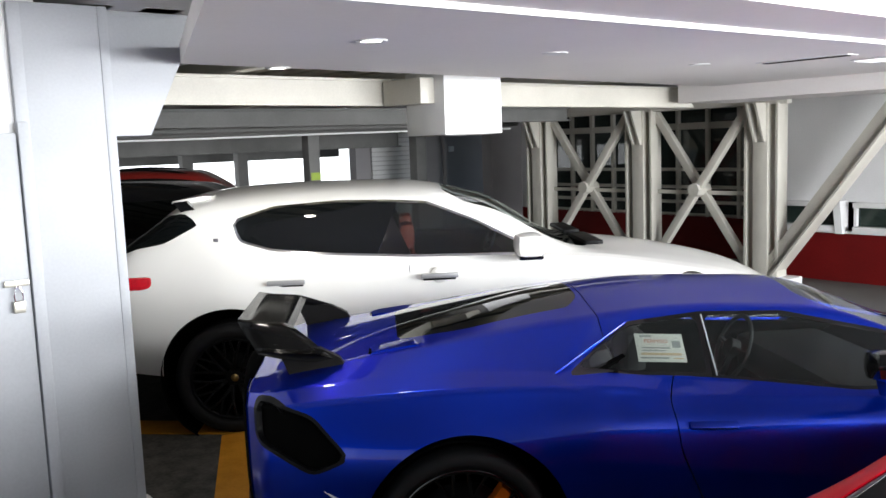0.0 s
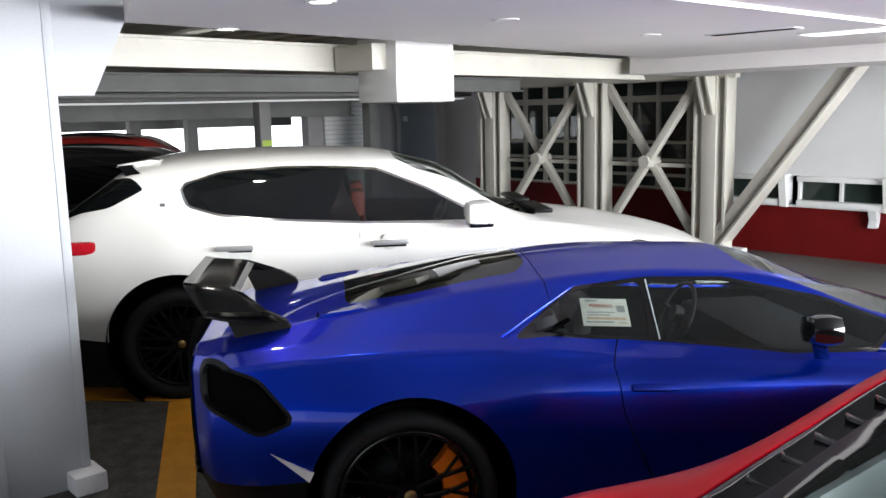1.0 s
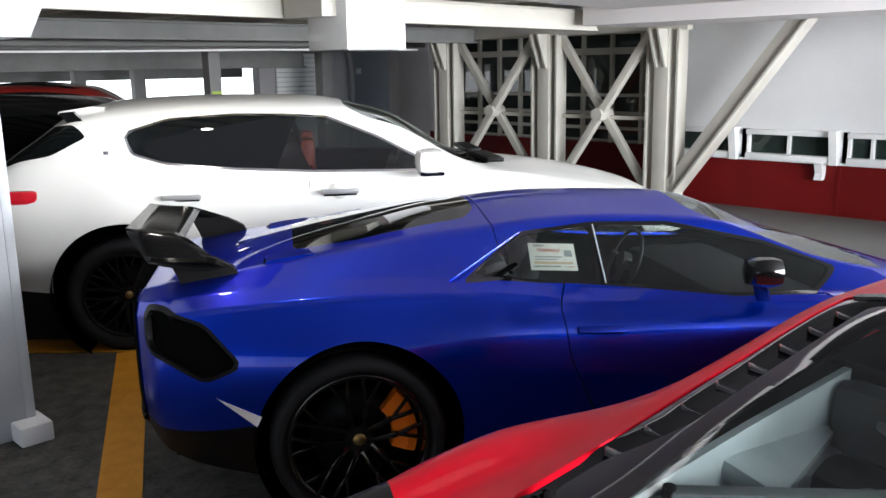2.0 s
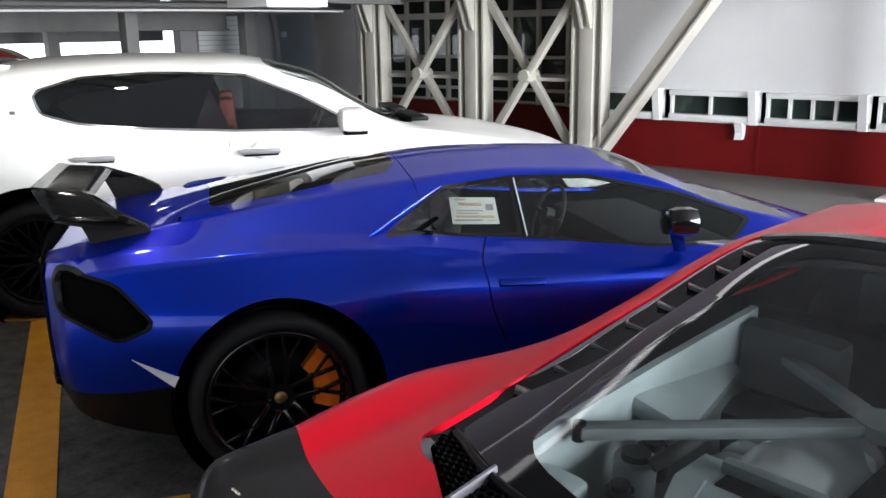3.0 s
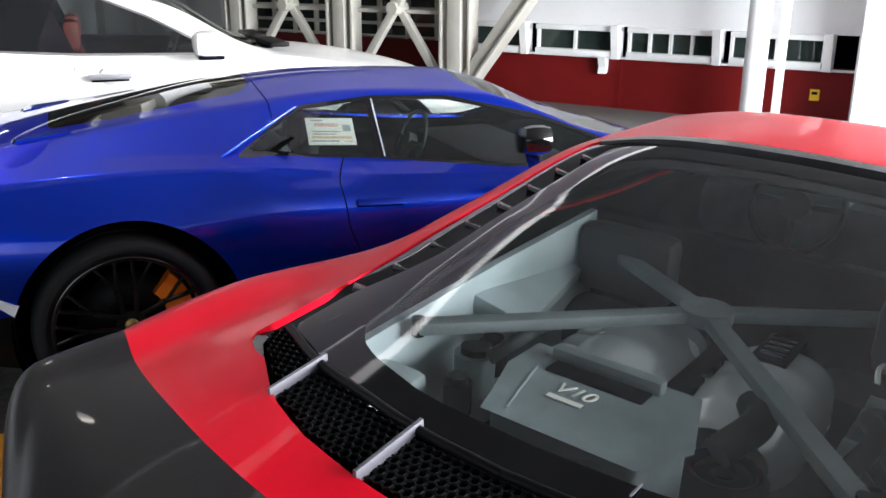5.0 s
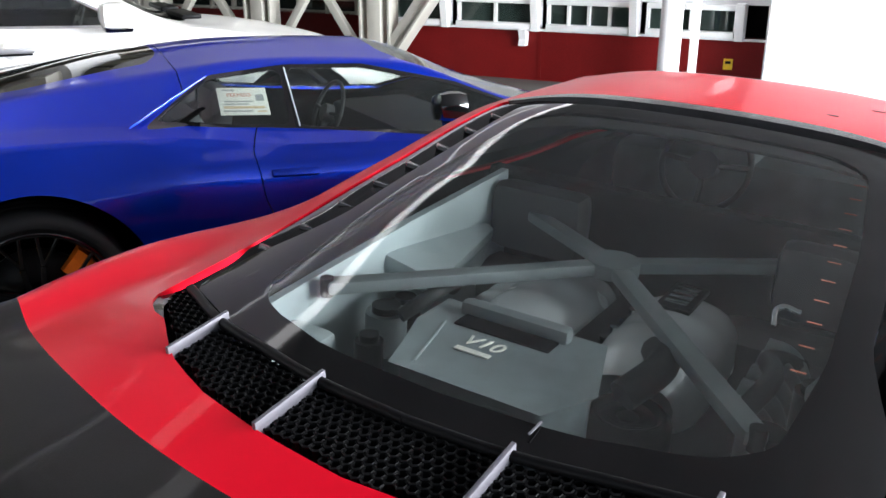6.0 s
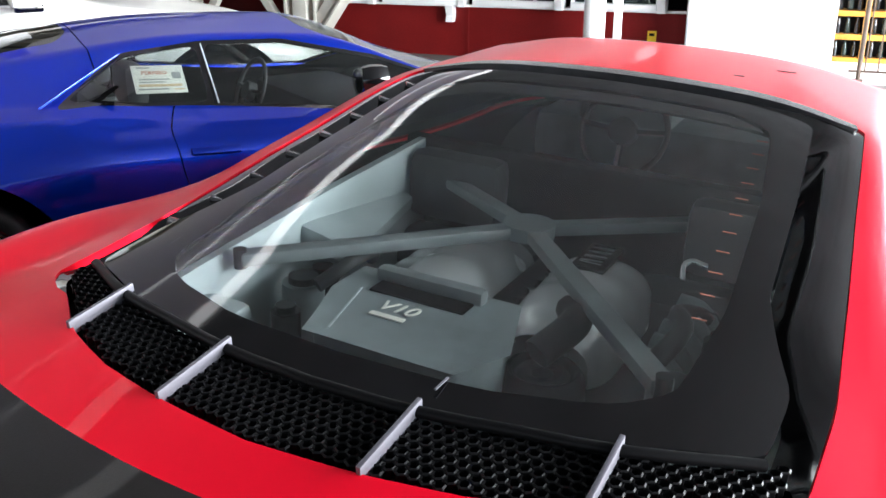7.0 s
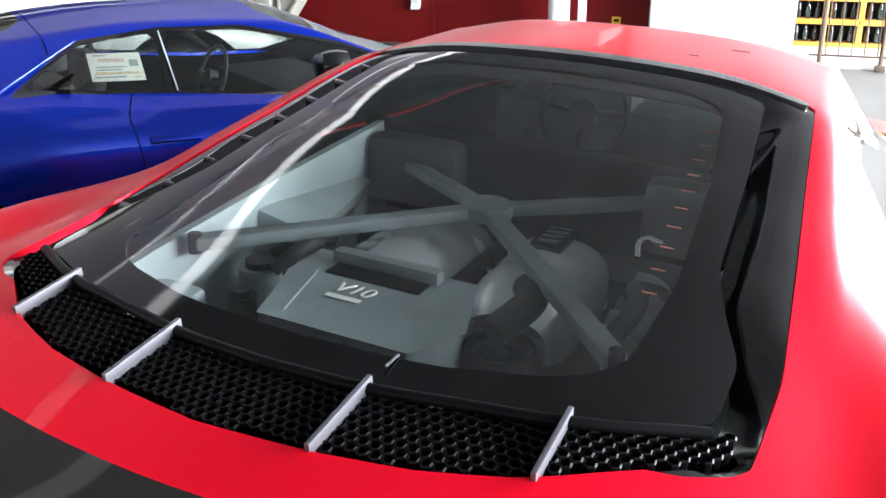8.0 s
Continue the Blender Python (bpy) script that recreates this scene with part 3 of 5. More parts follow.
for b0, b1, n in ((2.82, 3.55, 2), (1.58, 2.60, 2), (0.36, 1.38, 4), (-0.82, 0.16, 2)):
    strip_window(b0, b1, n)
# black sheet added to stand for unlit space behind the panes
slab("wall_strip_black_sheet", (WALL_A + 0.2, -1.2, 0.62), (WALL_A + 0.25, 3.72, 0.98), MATT_BLACK, "matt black sheet added for the unlit space behind the strip windows", "wall")
slab("trim", (WALL_A - 0.05, -1.15, 0.60), (WALL_A, 3.72, 0.625), WHITE_TRIM, "white ledge under the strip windows", "trim")
corbel = tagged(part("corbel", extruded([(-0.14, 0.62), (0, 0.62), (0, 0.5), (-0.03, 0.42), (-0.12, 0.42), (-0.09, 0.5)], 0.09), WHITE_TRIM, None, smooth=False), "small white wall bracket under the ledge", "bracket")
corbel.matrix_world = B @ pose(WALL_A, 1.68, 0)
slab("wall_joint", (WALL_A - 0.012, 1.46, 0.0), (WALL_A, 1.5, 0.6), MAROON, "maroon cover strip on the lower wall", "trim")


def tall_window(b0, b1, cols):
    w = thing("tall_window", B @ pose(9.38, 0, 0), "tall cream framed window with dark green panes", "window", "tall windows", "structure")
    zs = [0.62, 0.82, 1.05, 1.32, 1.98, 2.25]
    for i in range(cols + 1):
        y = b0 + (b1 - b0) * i / cols
        part("mullion", boxed((0, y, 1.43), (0.07, 0.06, 1.66), 0.005), STEEL, w)
    for z in zs:
        part("transom", boxed((0, (b0 + b1) / 2, z), (0.06, b1 - b0, 0.05 if z != 1.98 else 0.1), 0.005), STEEL, w)
    for i in range(cols):
        for z0, z1 in zip(zs, zs[1:]):
            y0 = b0 + (b1 - b0) * i / cols
            part("pane", boxed((0.03, y0 + (b1 - b0) / cols / 2, (z0 + z1) / 2), (0.01, (b1 - b0) / cols - 0.05, z1 - z0 - 0.04)), GREEN_GLASS, w, smooth=False)
    return w


tall_window(4.3, 6.45, 4)
tall_window(6.75, 8.6, 4)
slab("wall_room_back", (9.9, 3.9, 0.0), (10.0, 9.4, 3.0), SHADED_GREY_WALL, "dim room behind the tall windows", "wall")

# pillar, door and bulkhead beside the camera
pillar = thing("pillar", B @ pose(-0.65, 2.0, 0), "white painted boxed steel pillar", "pillar", "", "structure")
part("web", boxed((-0.15, 0.02, 1.3), (0.36, 0.24, 2.6), 0.01), SHADED_WHITE, pillar)
part("flange", boxed((0.05, -0.08, 1.3), (0.05, 0.05, 2.6), 0.012), SHADED_WHITE, pillar)
part("flange", boxed((-0.35, -0.08, 1.3), (0.06, 0.05, 2.6), 0.012), SHADED_WHITE, pillar)
part("base_block", boxed((0.03, -0.12, 0.05), (0.16, 0.22, 0.10), 0.012), PLASTER, pillar)

# yellow bay lines on the floor


def line(name, pts, w):
    bm = bmesh.new()
    for (x0, y0), (x1, y1) in pts:
        bar(bm, (x0, y0, 0.004), (x1, y1, 0.004), w, 0.006)
    ob = part(name, bm, YELLOW, None, smooth=False)
    return tagged(ob, "worn yellow parking bay line on concrete", "line", "bay lines", "structure")


line("bay_line", [((-1.29, 2.52), (-0.93, -0.19))], 0.19)
line("bay_line", [((-2.8, 2.97), (-1.2, 2.64))], 0.27)
line("bay_line", [((-0.84, -0.10), (-0.37, -0.09))], 0.19)
line("bay_line", [((-0.445, -0.19), (-0.40, -1.6))], 0.14)

# downlights in the ceiling


def downlight(a, b, on, z=TOP):
    d = thing("downlight", B @ pose(a, b, z), "lit recessed round downlight in a white ring" if on else "unlit recessed downlight in a white ring", "downlight", "downlights")
    part("ring", turned([(0.05, -0.002), (0.062, -0.008), (0.072, -0.004), (0.074, 0.004)], 28, "Z"), WHITE_TRIM, d)
    part("lens", turned([(0.0, -0.0035), (0.046, -0.0035), (0.051, 0.002)], 24, "Z"), LAMP_ON if on else WHITE_TRIM, d)
    if on:
        lamp = new("downlight_glow", bpy.data.lights.new("downlight_glow", "SPOT"))
        lamp.data.energy, lamp.data.spot_size, lamp.data.spot_blend, lamp.data.color = 20, radians(140), 0.7, (1, 0.92, 0.82)
        lamp.data.shadow_soft_size = 0.05
        lamp.matrix_world = B @ pose(a, b, z - 0.03)
    return d


for a, b, on in ((0.23, 0.82, True), (1.54, 0.95, False), (3.2, 1.18, False), (0.46, 2.13, True)):
    downlight(a, b, on)
vent = thing("ceiling_vent", B @ pose(3.65, 0.66, TOP), "black slotted air vent in the ceiling", "vent")
part("frame", boxed((0, 0, -0.003), (0.14, 0.66, 0.006), 0.002), WHITE_TRIM, vent)
part("slot", boxed((0, 0, -0.008), (0.07, 0.6, 0.004)), MATT_BLACK, vent, smooth=False)
panel = thing("ceiling_light", B @ pose(4.3, 0.3, TOP), "square white light panel set in the ceiling", "light")
part("frame", boxed((0, 0, -0.005), (0.3, 0.6, 0.01), 0.002), WHITE_TRIM, panel)
part("diffuser", boxed((0, 0, -0.012), (0.26, 0.56, 0.004)), glow("light_panel", (0.95, 0.98, 1), 1.5), panel, smooth=False)

# ---- the cars ----


def shrunk(shape, k, drop):
    V = shape[0].copy()
    V[:, 1] *= k
    V[:, 2] = 0.2 + (V[:, 2] - 0.2) * drop
    V[:, 0] = 0.02 + V[:, 0] * 0.985
    return V, shape[1]


def seat(car, x, y, z, material, h=0.62):
    s = thing("seat", Matrix.Identity(4), "", "")
    s.parent = car
    s.matrix_local = pose(x, y, z)
    part("cushion", boxed((0.1, 0, 0.08), (0.5, 0.48, 0.16), 0.05), material, s)
    part("backrest", boxed((-0.2, 0, 0.36), (0.14, 0.48, h), 0.06, pose(0, 0, 0, 0, -14, 0)), material, s)
    part("headrest", boxed((-0.33, 0, 0.36 + h / 2 + 0.06), (0.1, 0.26, 0.18), 0.04), material, s)


def steering_wheel(car, x, y, z, material, r=0.18):
    V, F = turned([(r + 0.011 * math.cos(i * math.pi / 5), 0.011 * math.sin(i * math.pi / 5)) for i in range(11)], 36)
    bm = bmesh.new()
    for a in (0.1, math.pi - 0.1, -math.pi / 2):
        bar(bm, (0.03 * math.cos(a), 0, 0.03 * math.sin(a)), (r * math.cos(a), 0, r * math.sin(a)), 0.03, 0.015)
    rod(bm, (0, -0.02, 0), (0, 0.03, 0), 0.05, 16)
    ob = part("steering_wheel", (V, F), material, car)
    ob.matrix_local = pose(x, y, z, 0, 0, 90) @ pose(0, 0, 0, 22, 0, 0)
    part("wheel_spokes", bm, material, ob)
    return ob


def blue_car():
    car = thing("sports_car", pose(0.0, 0.93, 0, 0, 0, 0), "metallic deep blue wedge-shaped sports car with a black rear wing", "car", "parked cars")
    X = [-0.86, -0.76, -0.5, 0.0, 0.5, 1.0, 1.6, 2.2, 2.7, 3.2, 3.55]
    rows = [
        ([0.52, 0.70, 0.83, 0.90, 0.88, 0.86, 0.86, 0.86, 0.88, 0.84, 0.60], [0.36, 0.30, 0.24, 0.16, 0.13, 0.12, 0.12, 0.12, 0.13, 0.15, 0.2]),
        ([0.58, 0.78, 0.90, 0.95, 0.93, 0.90, 0.89, 0.91, 0.94, 0.88, 0.62], [0.50, 0.48, 0.44, 0.42, 0.38, 0.34, 0.34, 0.36, 0.38, 0.34, 0.28]),
        ([0.60, 0.80, 0.92, 0.962, 0.955, 0.91, 0.90, 0.925, 0.945, 0.88, 0.62], [0.66, 0.67, 0.69, 0.70, 0.72, 0.70, 0.68, 0.64, 0.58, 0.46, 0.35]),
        ([0.60, 0.77, 0.84, 0.86, 0.85, 0.80, 0.81, 0.85, 0.86, 0.78, 0.52], [0.84, 0.87, 0.91, 0.93, 0.905, 0.83, 0.79, 0.76, 0.70, 0.56, 0.40]),
        ([0.54, 0.66, 0.72, 0.72, 0.74, 0.72, 0.73, 0.73, 0.68, 0.56, 0.36], [0.88, 0.91, 0.94, 0.965, 0.945, 0.875, 0.83, 0.79, 0.74, 0.60, 0.42]),
        ([0.42, 0.46, 0.48, 0.50, 0.50, 0.49, 0.48, 0.54, 0.52, 0.42, 0.26], [0.90, 0.93, 0.97, 1.04, 1.10, 1.135, 1.10, 0.90, 0.78, 0.62, 0.44]),
        ([0.0] * 11, [0.90, 0.93, 0.98, 1.075, 1.155, 1.185, 1.165, 0.96, 0.81, 0.64, 0.45]),
    ]
    skin = loft(X, rows, 230, 9, 0.05, creases=(3, 4, 5))
    # hollow behind the side window that leads into the hip
    V, F = skin
    hip = rounded([(0.40, 0.925), (0.62, 0.785), (0.86, 0.80), (1.02, 0.83), (1.0, 0.885), (0.75, 0.92), (0.55, 0.955)])
    deep = np.clip(inside(V[:, 0], V[:, 2], hip), 0, 0.06) * np.where(np.abs(V[:, 1]) > 0.6, 1.0, 0.0)
    V = V - np.stack([0 * deep, np.sign(V[:, 1]) * deep * 0.45, 0 * deep], 1)
    skin = (V, F)
    door = [(0.93, 0.93), (0.845, 0.82), (0.86, 0.65), (0.97, 0.40), (1.08, 0.21), (2.02, 0.21), (2.16, 0.5), (2.12, 0.79), (1.6, 0.82), (1.1, 0.885)]
    win_q = [(0.49, 0.95), (0.76, 1.078), (1.068, 1.10), (1.052, 0.892), (0.80, 0.915), (0.62, 0.945)]
    win_d = [(1.10, 1.10), (1.45, 1.085), (1.9, 0.982), (2.22, 0.865), (2.05, 0.80), (1.66, 0.815), (1.085, 0.885)]
    win_all = [(0.45, 0.935), (0.755, 1.092), (1.09, 1.115), (1.46, 1.098), (1.91, 0.995), (2.26, 0.862), (2.06, 0.79), (1.66, 0.805), (1.07, 0.876), (0.79, 0.905), (0.62, 0.93)]
    lining = shrunk(skin, 0.955, 0.965)
    for x, r in ((0.01, 0.412), (2.62, 0.385)):
        _, skin = cut(skin, arch(x, 0.36, r))
        _, lining = cut(lining, arch(x, 0.36, r + 0.02))
    bezel, skin = cut(skin, side_outline(win_all, 0, 0.0, 0.30))
    for name, poly in (("quarter_window", win_q), ("door_window", win_d)):
        g, bezel = cut(bezel, side_outline(poly, 0, 0.0, 0.30))
        _, lining = cut(lining, side_outline(poly, 0, 0.02, 0.25))
        for s in (-1, 1):
            one, _ = cut(g, lambda x, y, z, s=s: y * s)
            part(name, one, GLASS_MID if name == "quarter_window" else GLASS_CABIN, car, "tinted side window", solid=0.004)
    for s in (-1, 1):
        one, _ = cut(bezel, lambda x, y, z, s=s: y * s)
        part("window_surround", one, GLOSS_BLACK, car, "gloss black window surround", solid=0.008)
        part("pillar_edge", bar(bmesh.new(), (1.083, s * 0.727, 0.888), (1.092, s * 0.515, 1.103), 0.006, 0.005, 0.001), LINER_GREY, car, "pale edge strip of the door glass")
    ws = [(1.62, -0.1), (1.62, 0.30), (1.70, 0.44), (2.15, 0.53), (2.55, 0.52), (2.62, 0.3), (2.64, -0.1)]
    g, skin = cut(skin, plan_outline(ws, 0.7))
    _, lining = cut(lining, plan_outline(ws, 0.6))
    part("windscreen", g, GLASS_MID, car, "raked tinted windscreen", solid=0.004)
    eng = [(-0.22, -0.1), (-0.22, 0.33), (0.05, 0.37), (0.55, 0.33), (0.62, 0.2), (0.62, -0.1)]
    g, skin = cut(skin, plan_outline(eng, 0.6))
    part("engine_window", g, GLASS_DARK, car, "dark glass engine cover", solid=0.006)
    _, skin = cut(skin, lambda x, y, z: np.minimum(np.minimum(x - 0.64, 0.648 - x), z - 1.0))
    d, skin = cut(skin, side_outline(door, 0, 0.0, 0.5))
    d, _ = cut(d, side_outline(door, 0, -0.005, 0.5))
    for s in (-1, 1):
        one, _ = cut(d, lambda x, y, z, s=s: y * s)
        dd = part("door", one, BLUE, car, solid=0.02)
        h = part("door_handle", boxed((0, 0, 0), (0.2, 0.02, 0.032), 0.009), BLUE, dd, "flush blue pull handle")
        h.location = (1.0, s * 0.904, 0.738)
        h.rotation_euler = (radians(s * 38), radians(3), 0)
    # dark tail: lamp band, grille and diffuser
    for s in (-1, 1):
        hole = [(-0.80, 0.885), (-0.73, 0.89), (-0.575, 0.845), (-0.445, 0.705), (-0.575, 0.65), (-0.715, 0.715), (-0.80, 0.745)]
        rim, skin = cut(skin, side_outline(hole, s, 0.014, 0.02))
        mesh_, rim = cut(rim, side_outline(hole, s, 0.0, 0.02))
        V, F = mesh_
        part("tail_grille", (V + np.array((0.018, -s * 0.018, 0.0)), F), MATT_BLACK, car, "black recessed mesh panel in the tail")
        part("grille_rim", rim, SATIN_BLACK, car, solid=0.03)
        low, skin = cut(skin, lambda x, y, z, s=s: np.minimum(np.minimum(-0.385 - x, 0.40 - z + 0.12 * (x + 0.86)), y * s))
        part("diffuser", low, SATIN_BLACK, car, "black rear diffuser", solid=0.02)
        part("diffuser_fin", extruded([(-0.74, 0.24), (-0.5, 0.2), (-0.44, 0.24), (-0.72, 0.32)], 0.03, pose(0, s * 0.62, 0)), SATIN_BLACK, car, smooth=False)
    part("body", skin, BLUE, car, solid=0.012, inner=MATT_BLACK)
    part("cabin_lining", lining, MATT_BLACK, car)
    for s in (-1, 1):
        bm = bmesh.new()
        bar(bm, (-0.845, s * 0.30, 0.755), (-0.80, s * 0.66, 0.765), 0.02, 0.03, 0.005)
        bar(bm, (-0.845, s * 0.30, 0.755), (-0.85, s * 0.22, 0.70), 0.02, 0.02, 0.005)
        part("tail_lamp", bm, TAIL_RED, car, "slim red tail lamp")
        ob = part("side_marker", extruded([(-0.10, 0.02), (0.085, 0.018), (0.085, -0.022)], 0.014), CLEAR_LAMP, car, "white side reflector")
        ob.location, ob.rotation_euler = (-0.455, s * 0.922, 0.515), (0, radians(26), radians(s * 10))
        part("side_skirt", extruded([(0.42, 0.2), (0.62, 0.27), (1.2, 0.2), (2.1, 0.16), (2.2, 0.1), (0.4, 0.1)], 0.05, pose(0, s * 0.92, 0)), SATIN_BLACK, car, "black side skirt", smooth=False)
        part("skirt_stripe", extruded([(0.7, 0.252), (1.2, 0.205), (1.2, 0.178), (0.7, 0.225)], 0.004, pose(0, s * 0.948, 0)), GREEN, car, "green, white and red stripe on the skirt", smooth=False)
        part("window_trim", bar(bmesh.new(), (0.40, s * 0.762, 0.945), (0.75, s * 0.545, 1.091), 0.006, 0.007, 0.002), BLUE, car)
        # intake behind the window
        part("intake", extruded([(0.44, 0.90), (0.62, 0.955), (0.70, 0.99), (0.60, 0.925)], 0.05, pose(0, s * 0.70, 0)), MATT_BLACK, car, "black engine air intake", smooth=False)
        mir = part("mirror", boxed((0, 0, 0), (0.13, 0.22, 0.12), 0.045, pose(1.645, s * 1.0, 0.965, s * 12, 0, s * 14)), GLOSS_BLACK, car, "black door mirror")
        part("mirror_stalk", bar(bmesh.new(), (1.76, s * 0.82, 0.80), (1.66, s * 0.96, 0.91), 0.06, 0.035, 0.01), GLOSS_BLACK, mir)
        part("exhaust", rod(bmesh.new(), (-0.9, s * 0.13, 0.52), (-0.7, s * 0.13, 0.52), 0.055, 20, caps=False), CHROME, car, "round exhaust pipe")
        for x, r in ((0.0, 0.352), (2.62, 0.335)):
            wheel(car, x, s * 0.80, r, 0.29, s, 5, GLOSS_BLACK, ORANGE, r * 0.80)
            housing(car, x, r + 0.015, 0.41, s * 0.935, s * 0.5)
        sc = part("scoop", extruded([(-0.36, 0.96), (-0.335, 1.004), (-0.30, 1.012), (-0.15, 1.028), (-0.09, 1.018), (-0.16, 0.97)], 0.13, pose(0, s * 0.41, 0)), BLUE, car, "raised blue scoop on the engine cover", smooth=False)
        part("scoop_mouth", extruded([(-0.368, 0.965), (-0.346, 0.998), (-0.33, 0.998), (-0.34, 0.965)], 0.105, pose(0, s * 0.41, 0)), MATT_BLACK, sc, smooth=False)
    # wing: a blade whose ends bend down into feet
    V, F = [], []
    n = 40
    for i in range(n + 1):
        s = -1 + 2 * i / n
        a = abs(s)
        k = min(1, max(0, (a - 0.60) / 0.40))
        y = (0.36 * s / 0.60 if a < 0.60 else math.copysign(0.36 + 0.20 * k, s))
        z = 1.12 - 0.10 * k ** 1.4
        xc = -0.79 + 0.14 * k ** 1.2
        ch = 0.12 + 0.035 * k
        for dx, dz in ((1, -0.012), (0.5, 0.012), (-0.4, 0.022), (-1, 0.035), (-0.98, 0.02), (-0.3, -0.006), (0.5, -0.024)):
            V.append((xc + ch * dx, y, z + dz))
    for i in range(n):
        for j in range(7):
            F.append((i * 7 + j, i * 7 + (j + 1) % 7, (i + 1) * 7 + (j + 1) % 7, (i + 1) * 7 + j))
    F += [tuple(range(7)), tuple(range(n * 7, n * 7 + 7))]
    part("rear_wing", (np.array(V), F), CARBON_GLOSS, car, "glossy black carbon rear wing")
    for s in (-1, 1):
        part("wing_foot", extruded([(-0.66, 0.88), (-0.42, 0.92), (-0.47, 1.0), (-0.55, 1.045), (-0.74, 1.07), (-0.70, 0.98)], 0.04, pose(0, s * 0.50, 0)), CARBON, car, smooth=False)
    for y in (-0.36, 0.36):
        seat(car, 1.15, y, 0.22, LEATHER, 0.6)
    part("dashboard", boxed((1.95, 0, 0.66), (0.5, 1.2, 0.2), 0.06), LEATHER, car)
    part("cabin_floor", boxed((1.3, 0, 0.2), (1.8, 1.3, 0.04)), MATT_BLACK, car, smooth=False)
    steering_wheel(car, 1.6, 0.36, 0.72, LEATHER)
    # paper permit taped inside the quarter window
    permit = thing("permit", Matrix.Identity(4), "", "")
    permit.parent = car
    permit.matrix_local = pose(0.885, -0.600, 0.985, -50, 0, 0) @ pose(0, 0, 0, 0, 5, 0)
    part("sheet", boxed((0, 0, 0), (0.205, 0.002, 0.148), 0.0008), PAPER, permit, "white paper permit behind the window")
    txt = bpy.data.curves.new("heading", "FONT")
    txt.body, txt.size, txt.align_x, txt.extrude = "PERMISO", 0.026, "CENTER", 0.0003
    ob = link("heading", txt, permit)
    ob.matrix_local = pose(-0.015, -0.003, 0.024, 90, 0, 0)
    txt.materials.append(PRINT_RED)
    for x, z, w, h, m in ((-0.02, -0.002, 0.12, 0.006, PRINT_GREY), (-0.03, -0.016, 0.1, 0.005, PRINT_GREY), (0.0, -0.034, 0.17, 0.012, PRINT_SAND), (-0.03, -0.054, 0.12, 0.008, PRINT_GREY), (-0.055, 0.06, 0.05, 0.008, PRINT_GREY), (0.07, 0.018, 0.035, 0.035, PRINT_GREY), (0.07, -0.056, 0.04, 0.006, PRINT_SAND)):
        part("print", boxed((x, -0.0022, z), (w, 0.001, h)), m, permit, smooth=False)
    return car


GLASS_CABIN = glass("cabin_glass", (0.008, 0.009, 0.009), 0.25)
GLASS_SCREEN = glass("screen_glass", (0.02, 0.023, 0.023), 0.75)
CARBON_GLOSS = mat("gloss_carbon", (0.005, 0.005, 0.005), 0.12, 0.0, 0.0, 0.3, 3.0, 420.0, 0.02, spec=0.05)
blue_car()


